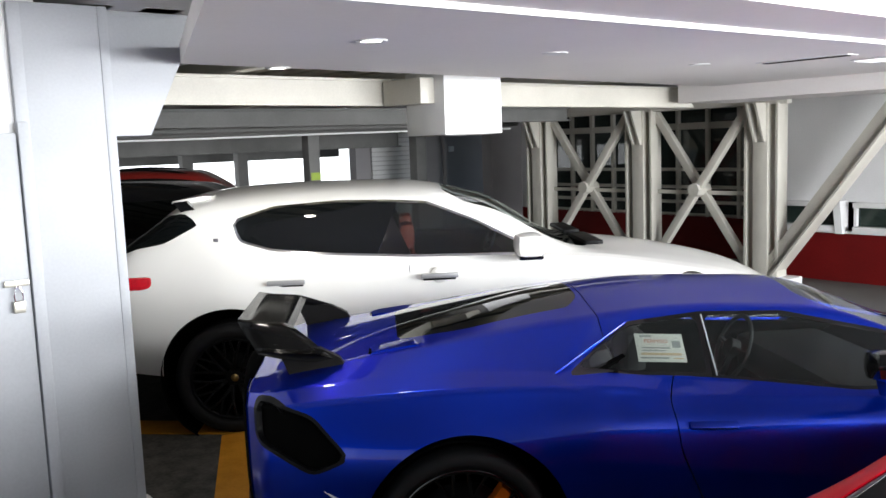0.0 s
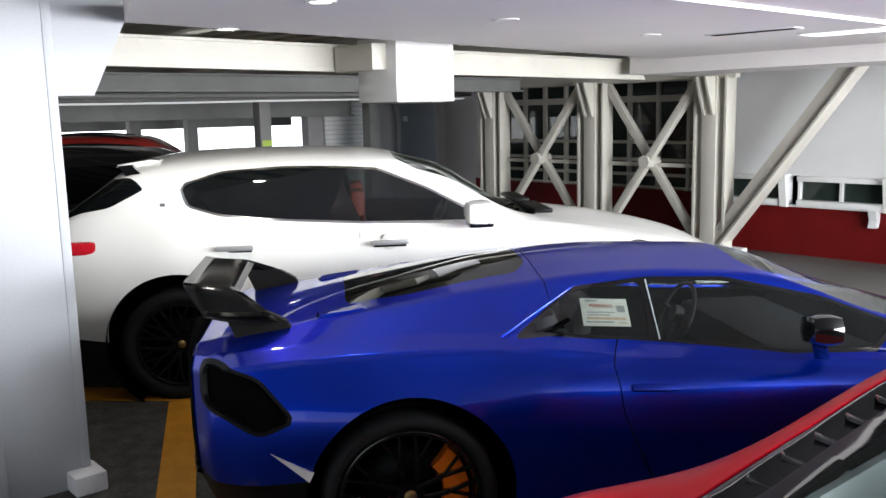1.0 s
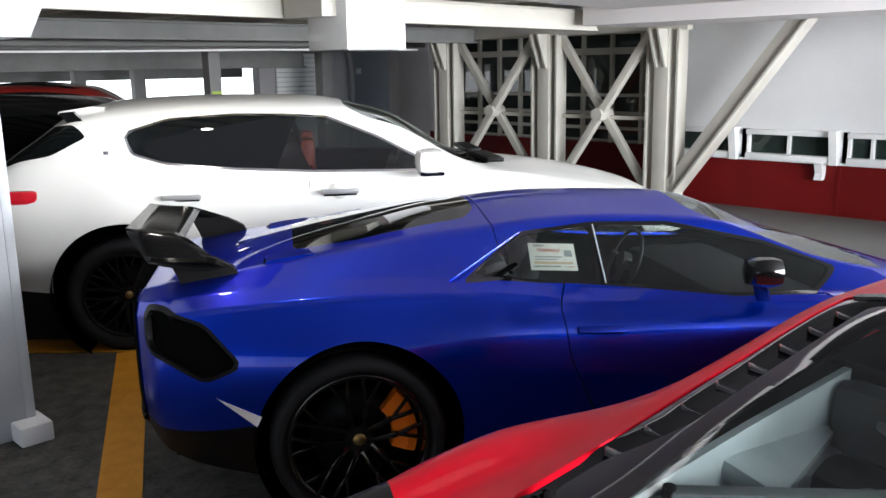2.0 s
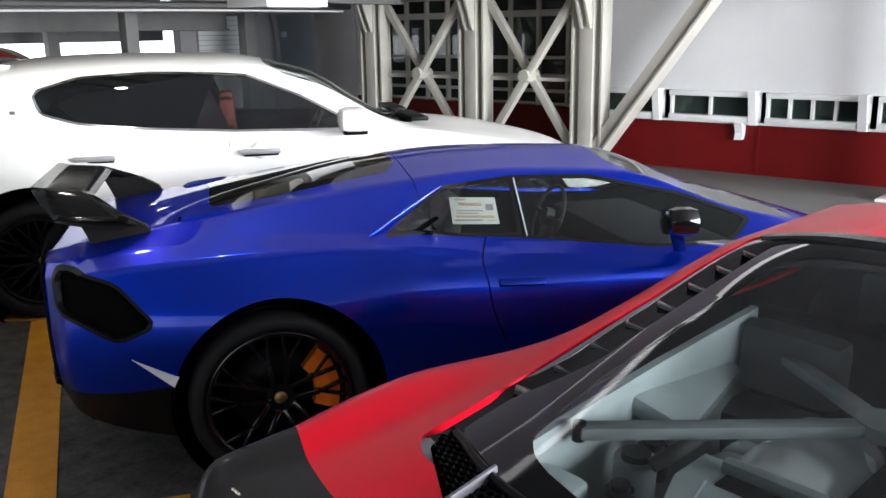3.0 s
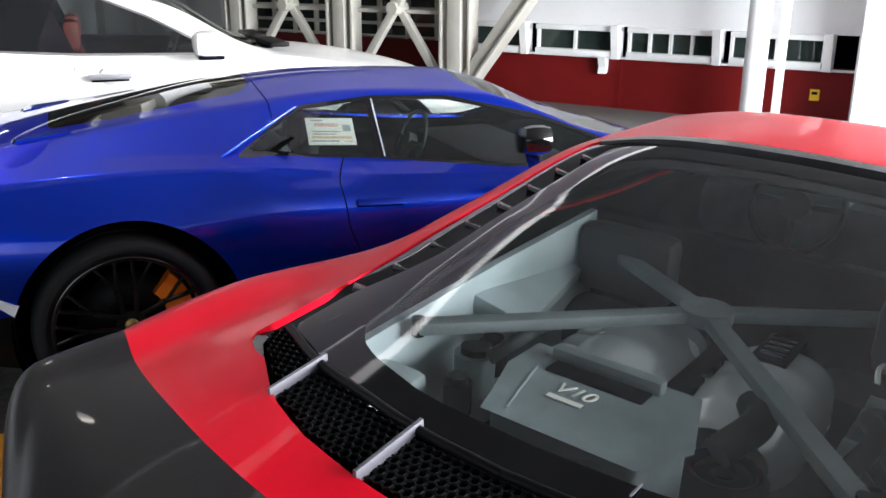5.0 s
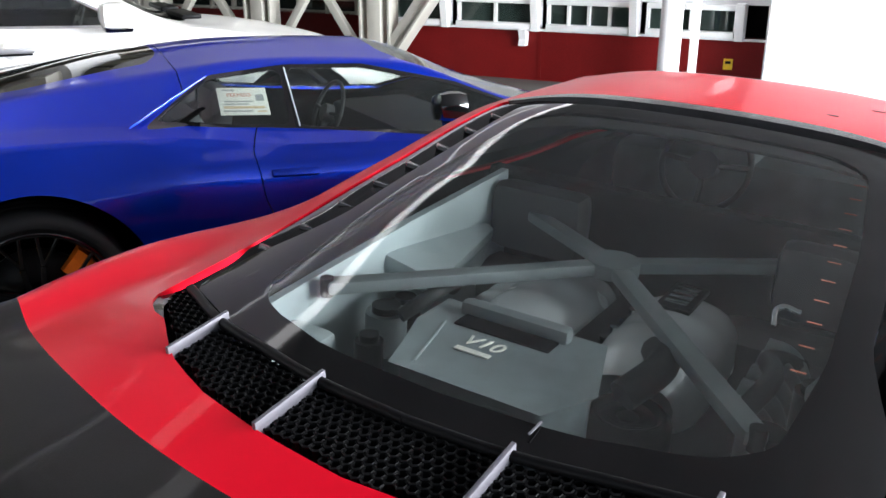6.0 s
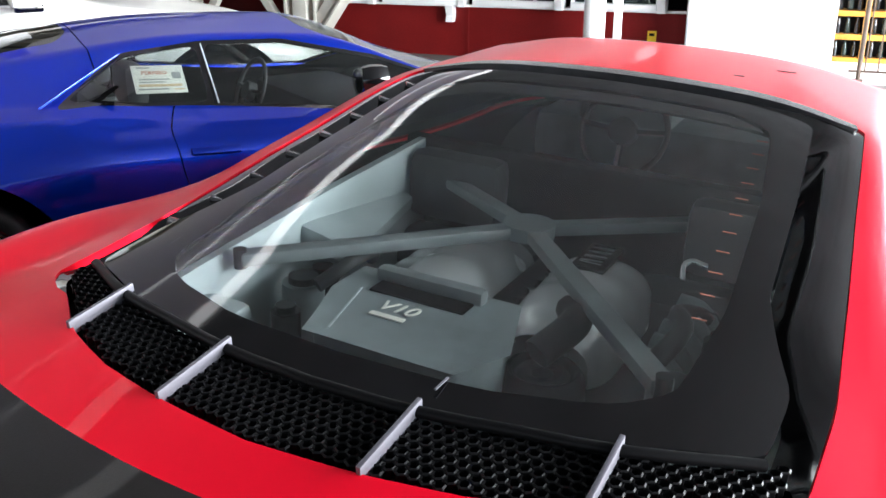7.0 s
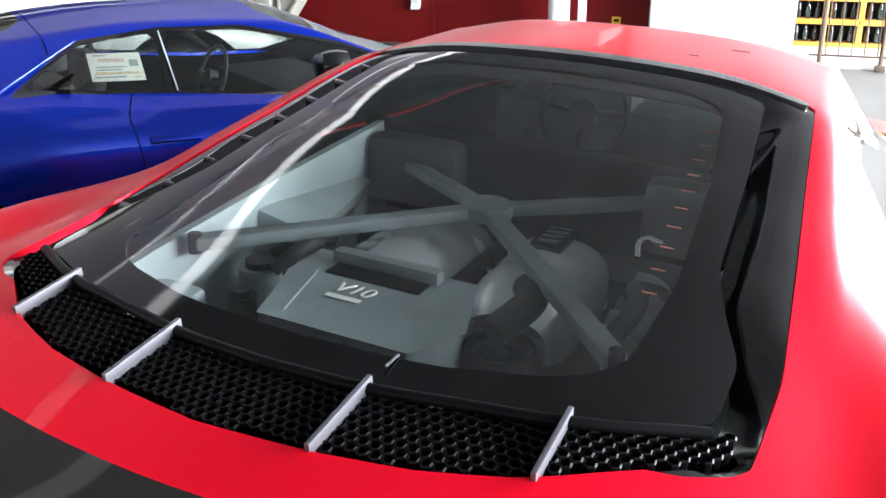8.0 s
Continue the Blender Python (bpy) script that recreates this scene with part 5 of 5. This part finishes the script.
def white_car():
    car = thing("white_suv", pose(-1.29, 3.49, 0, 0, 0, -1) @ Matrix.Diagonal((1.04, 1, 1, 1)), "pearl white sporty SUV with dark rear windows", "car", "parked cars")
    X = [-0.98, -0.86, -0.55, -0.25, 0.0, 0.5, 1.1, 1.7, 2.3, 2.9, 3.5, 3.95]
    rows = [
        ([0.60, 0.76, 0.88, 0.91, 0.93, 0.92, 0.91, 0.91, 0.92, 0.93, 0.88, 0.62], [0.50, 0.46, 0.42, 0.38, 0.34, 0.30, 0.28, 0.28, 0.28, 0.30, 0.32, 0.36]),
        ([0.66, 0.82, 0.94, 0.96, 0.975, 0.96, 0.945, 0.945, 0.96, 0.97, 0.90, 0.64], [0.66, 0.64, 0.62, 0.61, 0.60, 0.56, 0.52, 0.52, 0.54, 0.56, 0.54, 0.50]),
        ([0.68, 0.84, 0.95, 0.97, 0.985, 0.965, 0.955, 0.955, 0.965, 0.975, 0.90, 0.64], [0.84, 0.85, 0.88, 0.89, 0.90, 0.90, 0.88, 0.86, 0.86, 0.84, 0.76, 0.62]),
        ([0.66, 0.80, 0.90, 0.925, 0.94, 0.925, 0.905, 0.90, 0.91, 0.90, 0.80, 0.52], [1.00, 1.03, 1.10, 1.13, 1.14, 1.12, 1.10, 1.085, 1.05, 0.97, 0.83, 0.62]),
        ([0.60, 0.74, 0.84, 0.86, 0.88, 0.88, 0.87, 0.86, 0.82, 0.76, 0.64, 0.40], [1.04, 1.09, 1.24, 1.29, 1.26, 1.20, 1.155, 1.135, 1.10, 1.01, 0.87, 0.66]),
        ([0.50, 0.58, 0.68, 0.68, 0.66, 0.665, 0.66, 0.63, 0.62, 0.5, 0.4, 0.25], [1.06, 1.13, 1.34, 1.515, 1.54, 1.545, 1.53, 1.42, 1.13, 1.04, 0.90, 0.68]),
        ([0.0] * 12, [1.07, 1.15, 1.38, 1.565, 1.61, 1.625, 1.615, 1.50, 1.16, 1.075, 0.93, 0.70]),
    ]
    skin = loft(X, rows, 150, 7, 0.06, creases=(4,))
    lining = shrunk(skin, 0.955, 0.965)
    for x in (0.02, 3.02):
        _, skin = cut(skin, arch(x, 0.40, 0.455))
        _, lining = cut(lining, arch(x, 0.40, 0.47))
    win = [(0.06, 1.41), (0.10, 1.29), (0.30, 1.225), (0.69, 1.18), (1.2, 1.145), (2.0, 1.125), (1.62, 1.34), (1.3, 1.475), (1.04, 1.495), (0.71, 1.505), (0.31, 1.485)]
    frame, skin = cut(skin, side_outline(win, 0, 0.014, 0.4))
    win_g, trim = cut(frame, side_outline(win, 0, 0.0, 0.4))
    _, lining = cut(lining, side_outline(win, 0, 0.03, 0.4))
    for s in (-1, 1):
        one, _ = cut(trim, lambda x, y, z, s=s: y * s)
        part("window_trim", one, CHROME, car, "thin chrome window surround", solid=0.012)
        one, _ = cut(win_g, lambda x, y, z, s=s: y * s)
        back, rest = cut(one, lambda x, y, z: 1.03 - x - 0.42 * (1.30 - z))
        pillar_, front = cut(rest, lambda x, y, z: 1.12 - x + 0.42 * (z - 1.30) * -1)
        part("rear_door_window", back, GLASS_DARK, car, "black privacy glass in the rear door", solid=0.004)
        part("door_pillar", pillar_, GLOSS_BLACK, car, solid=0.004)
        part("front_door_window", front, GLASS_CABIN, car, "lightly tinted front door window", solid=0.004)
    ws = [(1.42, -0.1), (1.42, 0.45), (1.55, 0.60), (2.1, 0.64), (2.38, 0.6), (2.46, 0.3), (2.48, -0.1)]
    g, skin = cut(skin, plan_outline(ws, 1.0))
    _, lining = cut(lining, plan_outline(ws, 1.0))
    part("windscreen", g, GLASS_MID, car, "raked windscreen", solid=0.004)
    hatch = [(-0.78, -0.1), (-0.78, 0.50), (-0.5, 0.54), (-0.34, 0.5), (-0.34, -0.1)]
    g, skin = cut(skin, plan_outline(hatch, 1.1))
    part("hatch_window", g, GLASS_DARK, car, "dark hatch window", solid=0.004)
    wrap = [(-0.16, 1.40), (-0.25, 1.475), (-0.40, 1.46), (-0.95, 1.20), (-0.80, 1.16), (-0.56, 1.255), (-0.38, 1.285)]
    g, skin = cut(skin, side_outline(wrap, 0, 0.0, 0.2))
    for s in (-1, 1):
        one, _ = cut(g, lambda x, y, z, s=s: y * s)
        part("hatch_quarter_glass", one, GLASS_DARK, car, "dark hatch glass wrapping to the side", solid=0.004)
    # door joints
    for edge in (lambda z: 1.165 + 0.10 * (1.12 - z) - 0.15 * (1.12 - z) ** 2, lambda z: 0.19 + 0.03 * np.sin((1.18 - z) * 9) + 0.35 * np.clip(0.75 - z, 0, 1), lambda z: 2.03 + 0.22 * np.clip(1.1 - z, 0, 0.5)):
        _, skin = cut(skin, lambda x, y, z, edge=edge: np.minimum(np.minimum(0.0028 - np.abs(x - edge(z)), np.abs(y) - 0.6), np.minimum(z - 0.36, 1.16 - z)))
    dark, skin = cut(skin, lambda x, y, z: 0.37 - z)
    part("sill_cladding", dark, SATIN_BLACK, car, "black lower cladding", solid=0.02)
    part("body", skin, WHITE_CAR, car, solid=0.012, inner=MATT_BLACK)
    part("cabin_lining", lining, MATT_BLACK, car)
    for s in (-1, 1):
        for x in (0.39, 1.36):
            h = part("door_handle", boxed((x, s * (0.988 if x < 1 else 0.972), 1.01), (0.24, 0.032, 0.034), 0.013), HANDLE, car, "chrome door handle")
            # black bar put in as the shadow along the handle's lower edge
            part("handle_shadow", boxed((x, s * 0.956, 0.984), (0.21, 0.012, 0.012), 0.004), SATIN_BLACK, h)
            part("handle_cup", turned([(0.0, s * 0.0), (0.05, s * 0.002), (0.055, s * -0.004)], 20), WHITE_CAR, h).location = (x, s * 0.945, 1.01)
        part("quarter_badge", boxed((-0.05, s * 0.862, 1.285), (0.03, 0.008, 0.045), 0.003), ALU, car, "small chrome emblem")
        part("tail_lamp", boxed((-0.66, s * 0.915, 1.035), (0.42, 0.05, 0.09), 0.03, None), TAIL_RED, car, "red wraparound tail lamp").rotation_euler = (0, 0, 0)
        mir = part("mirror", boxed((1.92, s * 1.06, 1.20), (0.17, 0.26, 0.15), 0.05), WHITE_CAR, car, "white door mirror with a black base")
        part("mirror_base", boxed((1.93, s * 1.02, 1.125), (0.16, 0.2, 0.05), 0.02), GLOSS_BLACK, mir)
        part("wiper_cowl", boxed((2.42, s * 0.4, 1.15), (0.12, 0.6, 0.03), 0.01, None), SATIN_BLACK, car)
        for x in (0.02, 3.02):
            wheel(car, x, s * 0.82, 0.375, 0.27, s, 7, SATIN_BLACK, None)
            housing(car, x, 0.385, 0.46, s * 0.95, s * 0.55)
        part("spoiler_end", extruded([(-0.33, 1.548), (-0.25, 1.556), (-0.20, 1.50), (-0.12, 1.425), (-0.22, 1.43), (-0.28, 1.475)], 0.07, pose(0, s * 0.70, 0)), GLOSS_BLACK, car, "black end of the roof spoiler", smooth=False)
    part("roof_spoiler", extruded([(-0.37, 1.535), (-0.36, 1.552), (-0.16, 1.58), (-0.10, 1.575), (-0.2, 1.52)], 1.22), WHITE_CAR, car, "white roof spoiler", smooth=False)
    for x in (0.55, 1.5):
        for y in (-0.4, 0.4):
            seat(car, x, y, 0.5, TAN, 0.62)
    part("dashboard", boxed((2.1, 0, 0.95), (0.5, 1.4, 0.24), 0.07), LEATHER, car)
    steering_wheel(car, 1.82, 0.4, 1.05, LEATHER)
    return car


HANDLE = mat("handle_chrome", (0.42, 0.42, 0.42), 0.3, 0.4, 0.0, 0.06, 20.0, 300.0, 0.05)
white_car()

# ---- smaller things of the place ----
# bulkhead and white wall with a locked door beside the pillar
bulk = part("bulkhead", extruded([(-1.5, 2.78), (0.085, 2.78), (-0.31, 1.98), (-1.5, 1.98)], 0.4), SHADED_WHITE, None, smooth=False)
bulk.matrix_world = B @ pose(0, 2.35, 0)
tagged(bulk, "white boxed bulkhead with a raking edge over the pillar", "bulkhead", "", "structure")
slab("wall_west", (-7.8, 1.93, 0.0), (-0.9, 2.1, 2.62), PLASTER, "plain white wall beside the pillar", "wall")
door = thing("door_1", B @ pose(-1.46, 1.9, 0), "white locked metal door beside the pillar", "door", "", "structure")
part("door_leaf", boxed((0, 0, 1.0), (0.84, 0.04, 2.0), 0.006), SHADED_WHITE, door)
part("door_frame", boxed((0.45, -0.005, 1.02), (0.05, 0.07, 2.06), 0.006), SHADED_WHITE, door)
part("hasp", boxed((0.36, -0.03, 1.31), (0.11, 0.012, 0.03), 0.004), BRASS, door, "steel hasp")
padlock = thing("padlock", B @ pose(-1.10, 1.86, 1.20), "small closed steel padlock hanging from a door hasp", "padlock")
part("lock_body", boxed((0, 0, 0), (0.05, 0.022, 0.055), 0.006), BRASS, padlock)
part("shackle", tube([(-0.016, 0, 0.02), (-0.016, 0, 0.07), (0, 0, 0.095), (0.016, 0, 0.07), (0.016, 0, 0.02)], 0.004), CHROME, padlock)

# cable across the bay and pipes under the beams
cable = tagged(part("cable", tube([(-3, 7.6, 2.04), (2.0, 7.6, 2.03), (4.5, 7.6, 2.05), (7.4, 7.6, 2.05)], 0.014), WHITE_TRIM, None), "thin white conduit hung across the bay", "conduit")
cable.matrix_world = B
for y, z in ((8.3, 2.14), (8.9, 2.1)):
    pipe = tagged(part("pipe", rod(bmesh.new(), (-5, y, z), (8.2, y, z), 0.04, 12), GREY_STEEL, None), "grey steel pipe running under the deck", "pipe", "pipes")
    pipe.matrix_world = B

# far columns at the open end


def far_column(a, b, w, label):
    c = thing("far_column", B @ pose(a, b, 0), label, "column", "far columns")
    part("shaft", boxed((0, 0, 1.2), (w, w, 2.4), 0.01), GREY_STEEL, c)
    part("base_plate", boxed((0, 0, 0.02), (w + 0.1, w + 0.1, 0.04), 0.004), GREY_STEEL, c)
    return c


for a in (1.9, 3.4, 5.0, 6.2):
    far_column(a, 14.6, 0.22, "dark grey steel column at the open end")
fc = far_column(5.05, 9.7, 0.2, "grey steel column with a lime green sign")
part("sign", boxed((0, -0.115, 1.42), (0.17, 0.01, 0.12), 0.002), LIME, fc, "lime green sign plate")
far_column(8.3, 11.2, 0.24, "grey steel column near the shaded wall")

shutter = thing("roller_shutter", B @ pose(8.9, 12.74, 0), "pale corrugated roller shutter, closed", "shutter")
for i in range(22):
    part("shutter_slat", boxed((0, 0, 0.06 + i * 0.095), (1.3, 0.05, 0.088), 0.012), WHITE_TRIM, shutter)
part("shutter_box", boxed((0, 0, 2.25), (1.5, 0.3, 0.28), 0.02), GREY_STEEL, shutter)
socket = tagged(part("wall_box", boxed((0, 0, 0), (0.14, 0.06, 0.12), 0.01), WHITE_TRIM, None), "small white box on the shaded wall", "box")
socket.matrix_world = B @ pose(10.4, 12.76, 1.72)
downpipe = tagged(part("downpipe", tube([(9.75, 12.6, 2.25), (9.95, 12.6, 2.2), (10.05, 12.6, 2.0), (10.05, 12.6, 0.02)], 0.06), SHADED_GREY_WALL, None), "grey painted downpipe on the far wall", "pipe")
downpipe.matrix_world = B


def parked_car(name, m, paint, label, height):
    """A car further off, seen mostly by its roof and rear."""
    car = thing(name, m, label, "car", "far cars")
    X = [-0.9, -0.8, -0.5, 0.2, 1.2, 2.0, 2.6, 3.3, 3.7]
    k = height / 1.7
    rows = [
        ([0.7, 0.8, 0.86, 0.88, 0.88, 0.88, 0.88, 0.82, 0.6], [0.4, 0.34, 0.3, 0.28, 0.28, 0.28, 0.28, 0.3, 0.36]),
        ([0.74, 0.86, 0.92, 0.94, 0.94, 0.94, 0.94, 0.86, 0.62], [0.8 * k, 0.8 * k, 0.82 * k, 0.82 * k, 0.8 * k, 0.8 * k, 0.78 * k, 0.7 * k, 0.6 * k]),
        ([0.7, 0.82, 0.86, 0.87, 0.87, 0.86, 0.84, 0.74, 0.5], [1.05 * k, 1.08 * k, 1.1 * k, 1.1 * k, 1.08 * k, 1.05 * k, 1.0 * k, 0.9 * k, 0.75 * k]),
        ([0.6, 0.68, 0.7, 0.68, 0.66, 0.66, 0.6, 0.5, 0.3], [1.2 * k, 1.45 * k, 1.6 * k, 1.64 * k, 1.6 * k, 1.2 * k, 1.05 * k, 0.95 * k, 0.8 * k]),
        ([0.0] * 9, [1.22 * k, 1.5 * k, 1.66 * k, 1.7 * k, 1.66 * k, 1.25 * k, 1.08 * k, 0.98 * k, 0.82 * k]),
    ]
    skin = loft(X, rows, 60, 5, 0.05)
    for x in (0.0, 2.75):
        _, skin = cut(skin, arch(x, 0.36, 0.42))
    win = [(-0.3, 1.15 * k), (-0.2, 1.5 * k), (1.1, 1.53 * k), (1.9, 1.14 * k)]
    g, skin = cut(skin, side_outline(win, 0, 0, 0.3))
    for s in (-1, 1):
        one, _ = cut(g, lambda x, y, z, s=s: y * s)
        part("side_window", one, GLASS_DARK, car, "dark side window", solid=0.004)
    hatch = [(-0.84, -0.1), (-0.84, 0.55), (-0.6, 0.55), (-0.6, -0.1)]
    g, skin = cut(skin, plan_outline(hatch, 1.1 * k))
    part("rear_window", g, GLASS_DARK, car, "dark rear window", solid=0.004)
    part("body", skin, paint, car, solid=0.012)
    for s in (-1, 1):
        part("tail_lamp", boxed((-0.86, s * 0.66, 1.0 * k), (0.1, 0.3, 0.1), 0.03), TAIL_RED, car, "red tail lamp")
        part("roof_rail", tube([(-0.3, s * 0.6, 1.64 * k), (0.0, s * 0.6, 1.69 * k), (0.9, s * 0.58, 1.68 * k), (1.2, s * 0.57, 1.62 * k)], 0.015), SATIN_BLACK, car)
        for x in (0.0, 2.75):
            wheel(car, x, s * 0.8, 0.36, 0.24, s, 5, SATIN_BLACK, None)
    return car


parked_car("black_suv", pose(-3.35, 6.3, 0, 0, 0, 2), BLACK_CAR, "black SUV parked beyond the white one", 1.58)
parked_car("red_suv", pose(-4.0, 9.2, 0, 0, 0, 4), DARK_RED_CAR, "dark red car parked further back", 1.66)

# right-hand end: white wall, stair rail and a wooden bottle cabinet
slab("wall_end_white", (7.8, -2.68, 0.0), (8.0, -1.25, 3.3), PLASTER, "bright white wall beside the entrance steps", "wall")
slab("wall_end_return", (8.0, -1.35, 0.0), (8.6, -1.2, 3.3), PLASTER, "bright white return wall", "wall")
slab("wall_entrance", (9.6, -9, -0.2), (9.8, -1.3, 3.3), PLASTER, "bright white wall of the entrance", "wall")
slab("landing", (8.0, -8.5, 0.0), (9.6, -2.68, 0.03), WHITE_TRIM, "pale stone landing", "floor")
sign = thing("wall_sign", B @ pose(WALL_A - 0.008, -0.78, 0.34), "small yellow warning sign on the maroon wall", "sign")
part("plate", boxed((0, 0, 0), (0.01, 0.1, 0.12), 0.002), YELLOW_SIGN, sign)
part("mark", boxed((-0.007, 0, 0.02), (0.004, 0.06, 0.03)), SATIN_BLACK, sign, smooth=False)

cab = thing("bottle_cabinet", B @ pose(9.45, -3.55, 0.05), "amber wooden wall cabinet with dark glazed compartments of bottles", "cabinet")
part("back", boxed((0.1, 0, 0.4), (0.03, 1.9, 0.8), 0.005), AMBER, cab)
for z in (0.0, 0.26, 0.52, 0.8):
    part("shelf", boxed((-0.02, 0, z), (0.24, 1.9, 0.06), 0.006), AMBER, cab)
for i in range(6):
    part("upright", boxed((-0.02, -0.95 + i * 0.38, 0.4), (0.24, 0.06, 0.8), 0.006), AMBER, cab)
for i in range(5):
    for z in (0.13, 0.39, 0.66):
        part("compartment", boxed((0.06, -0.76 + i * 0.38, z), (0.02, 0.32, 0.2)), SATIN_BLACK, cab, smooth=False)
        for j in range(3):
            y = -0.86 + i * 0.38 + j * 0.1
            part("bottle", rod(rod(bmesh.new(), (-0.04, y, z - 0.1), (-0.04, y, z + 0.0), 0.032, 10), (-0.04, y, z), (-0.04, y, z + 0.09), 0.03, 10, 0.012), GREEN_GLASS if j % 2 else GLOSS_BLACK, cab)

rail = thing("stair_rail", B @ pose(7.9, -3.2, 0), "dark iron stair railing with thin balusters", "railing")
for i, y in enumerate((0.25, -0.32, -0.85, -1.4)):
    part("post", rod(bmesh.new(), (0, y, 0.0), (0, y, 1.05), 0.022, 10), RUST, rail)
    part("foot", boxed((0, y, 0.03), (0.1, 0.1, 0.06), 0.01), RUST, rail)
part("handrail", bar(bmesh.new(), (0, 0.35, 1.05), (0, -1.5, 0.8), 0.05, 0.03, 0.006), RUST, rail)
part("bottom_rail", bar(bmesh.new(), (0, 0.35, 0.14), (0, -1.5, 0.14), 0.03, 0.02, 0.004), RUST, rail)
for i in range(14):
    y = 0.2 - i * 0.12
    part("baluster", rod(bmesh.new(), (0, y, 0.14), (0, y, 1.02 - 0.135 * (0.35 - y)), 0.007, 6), RUST, rail)
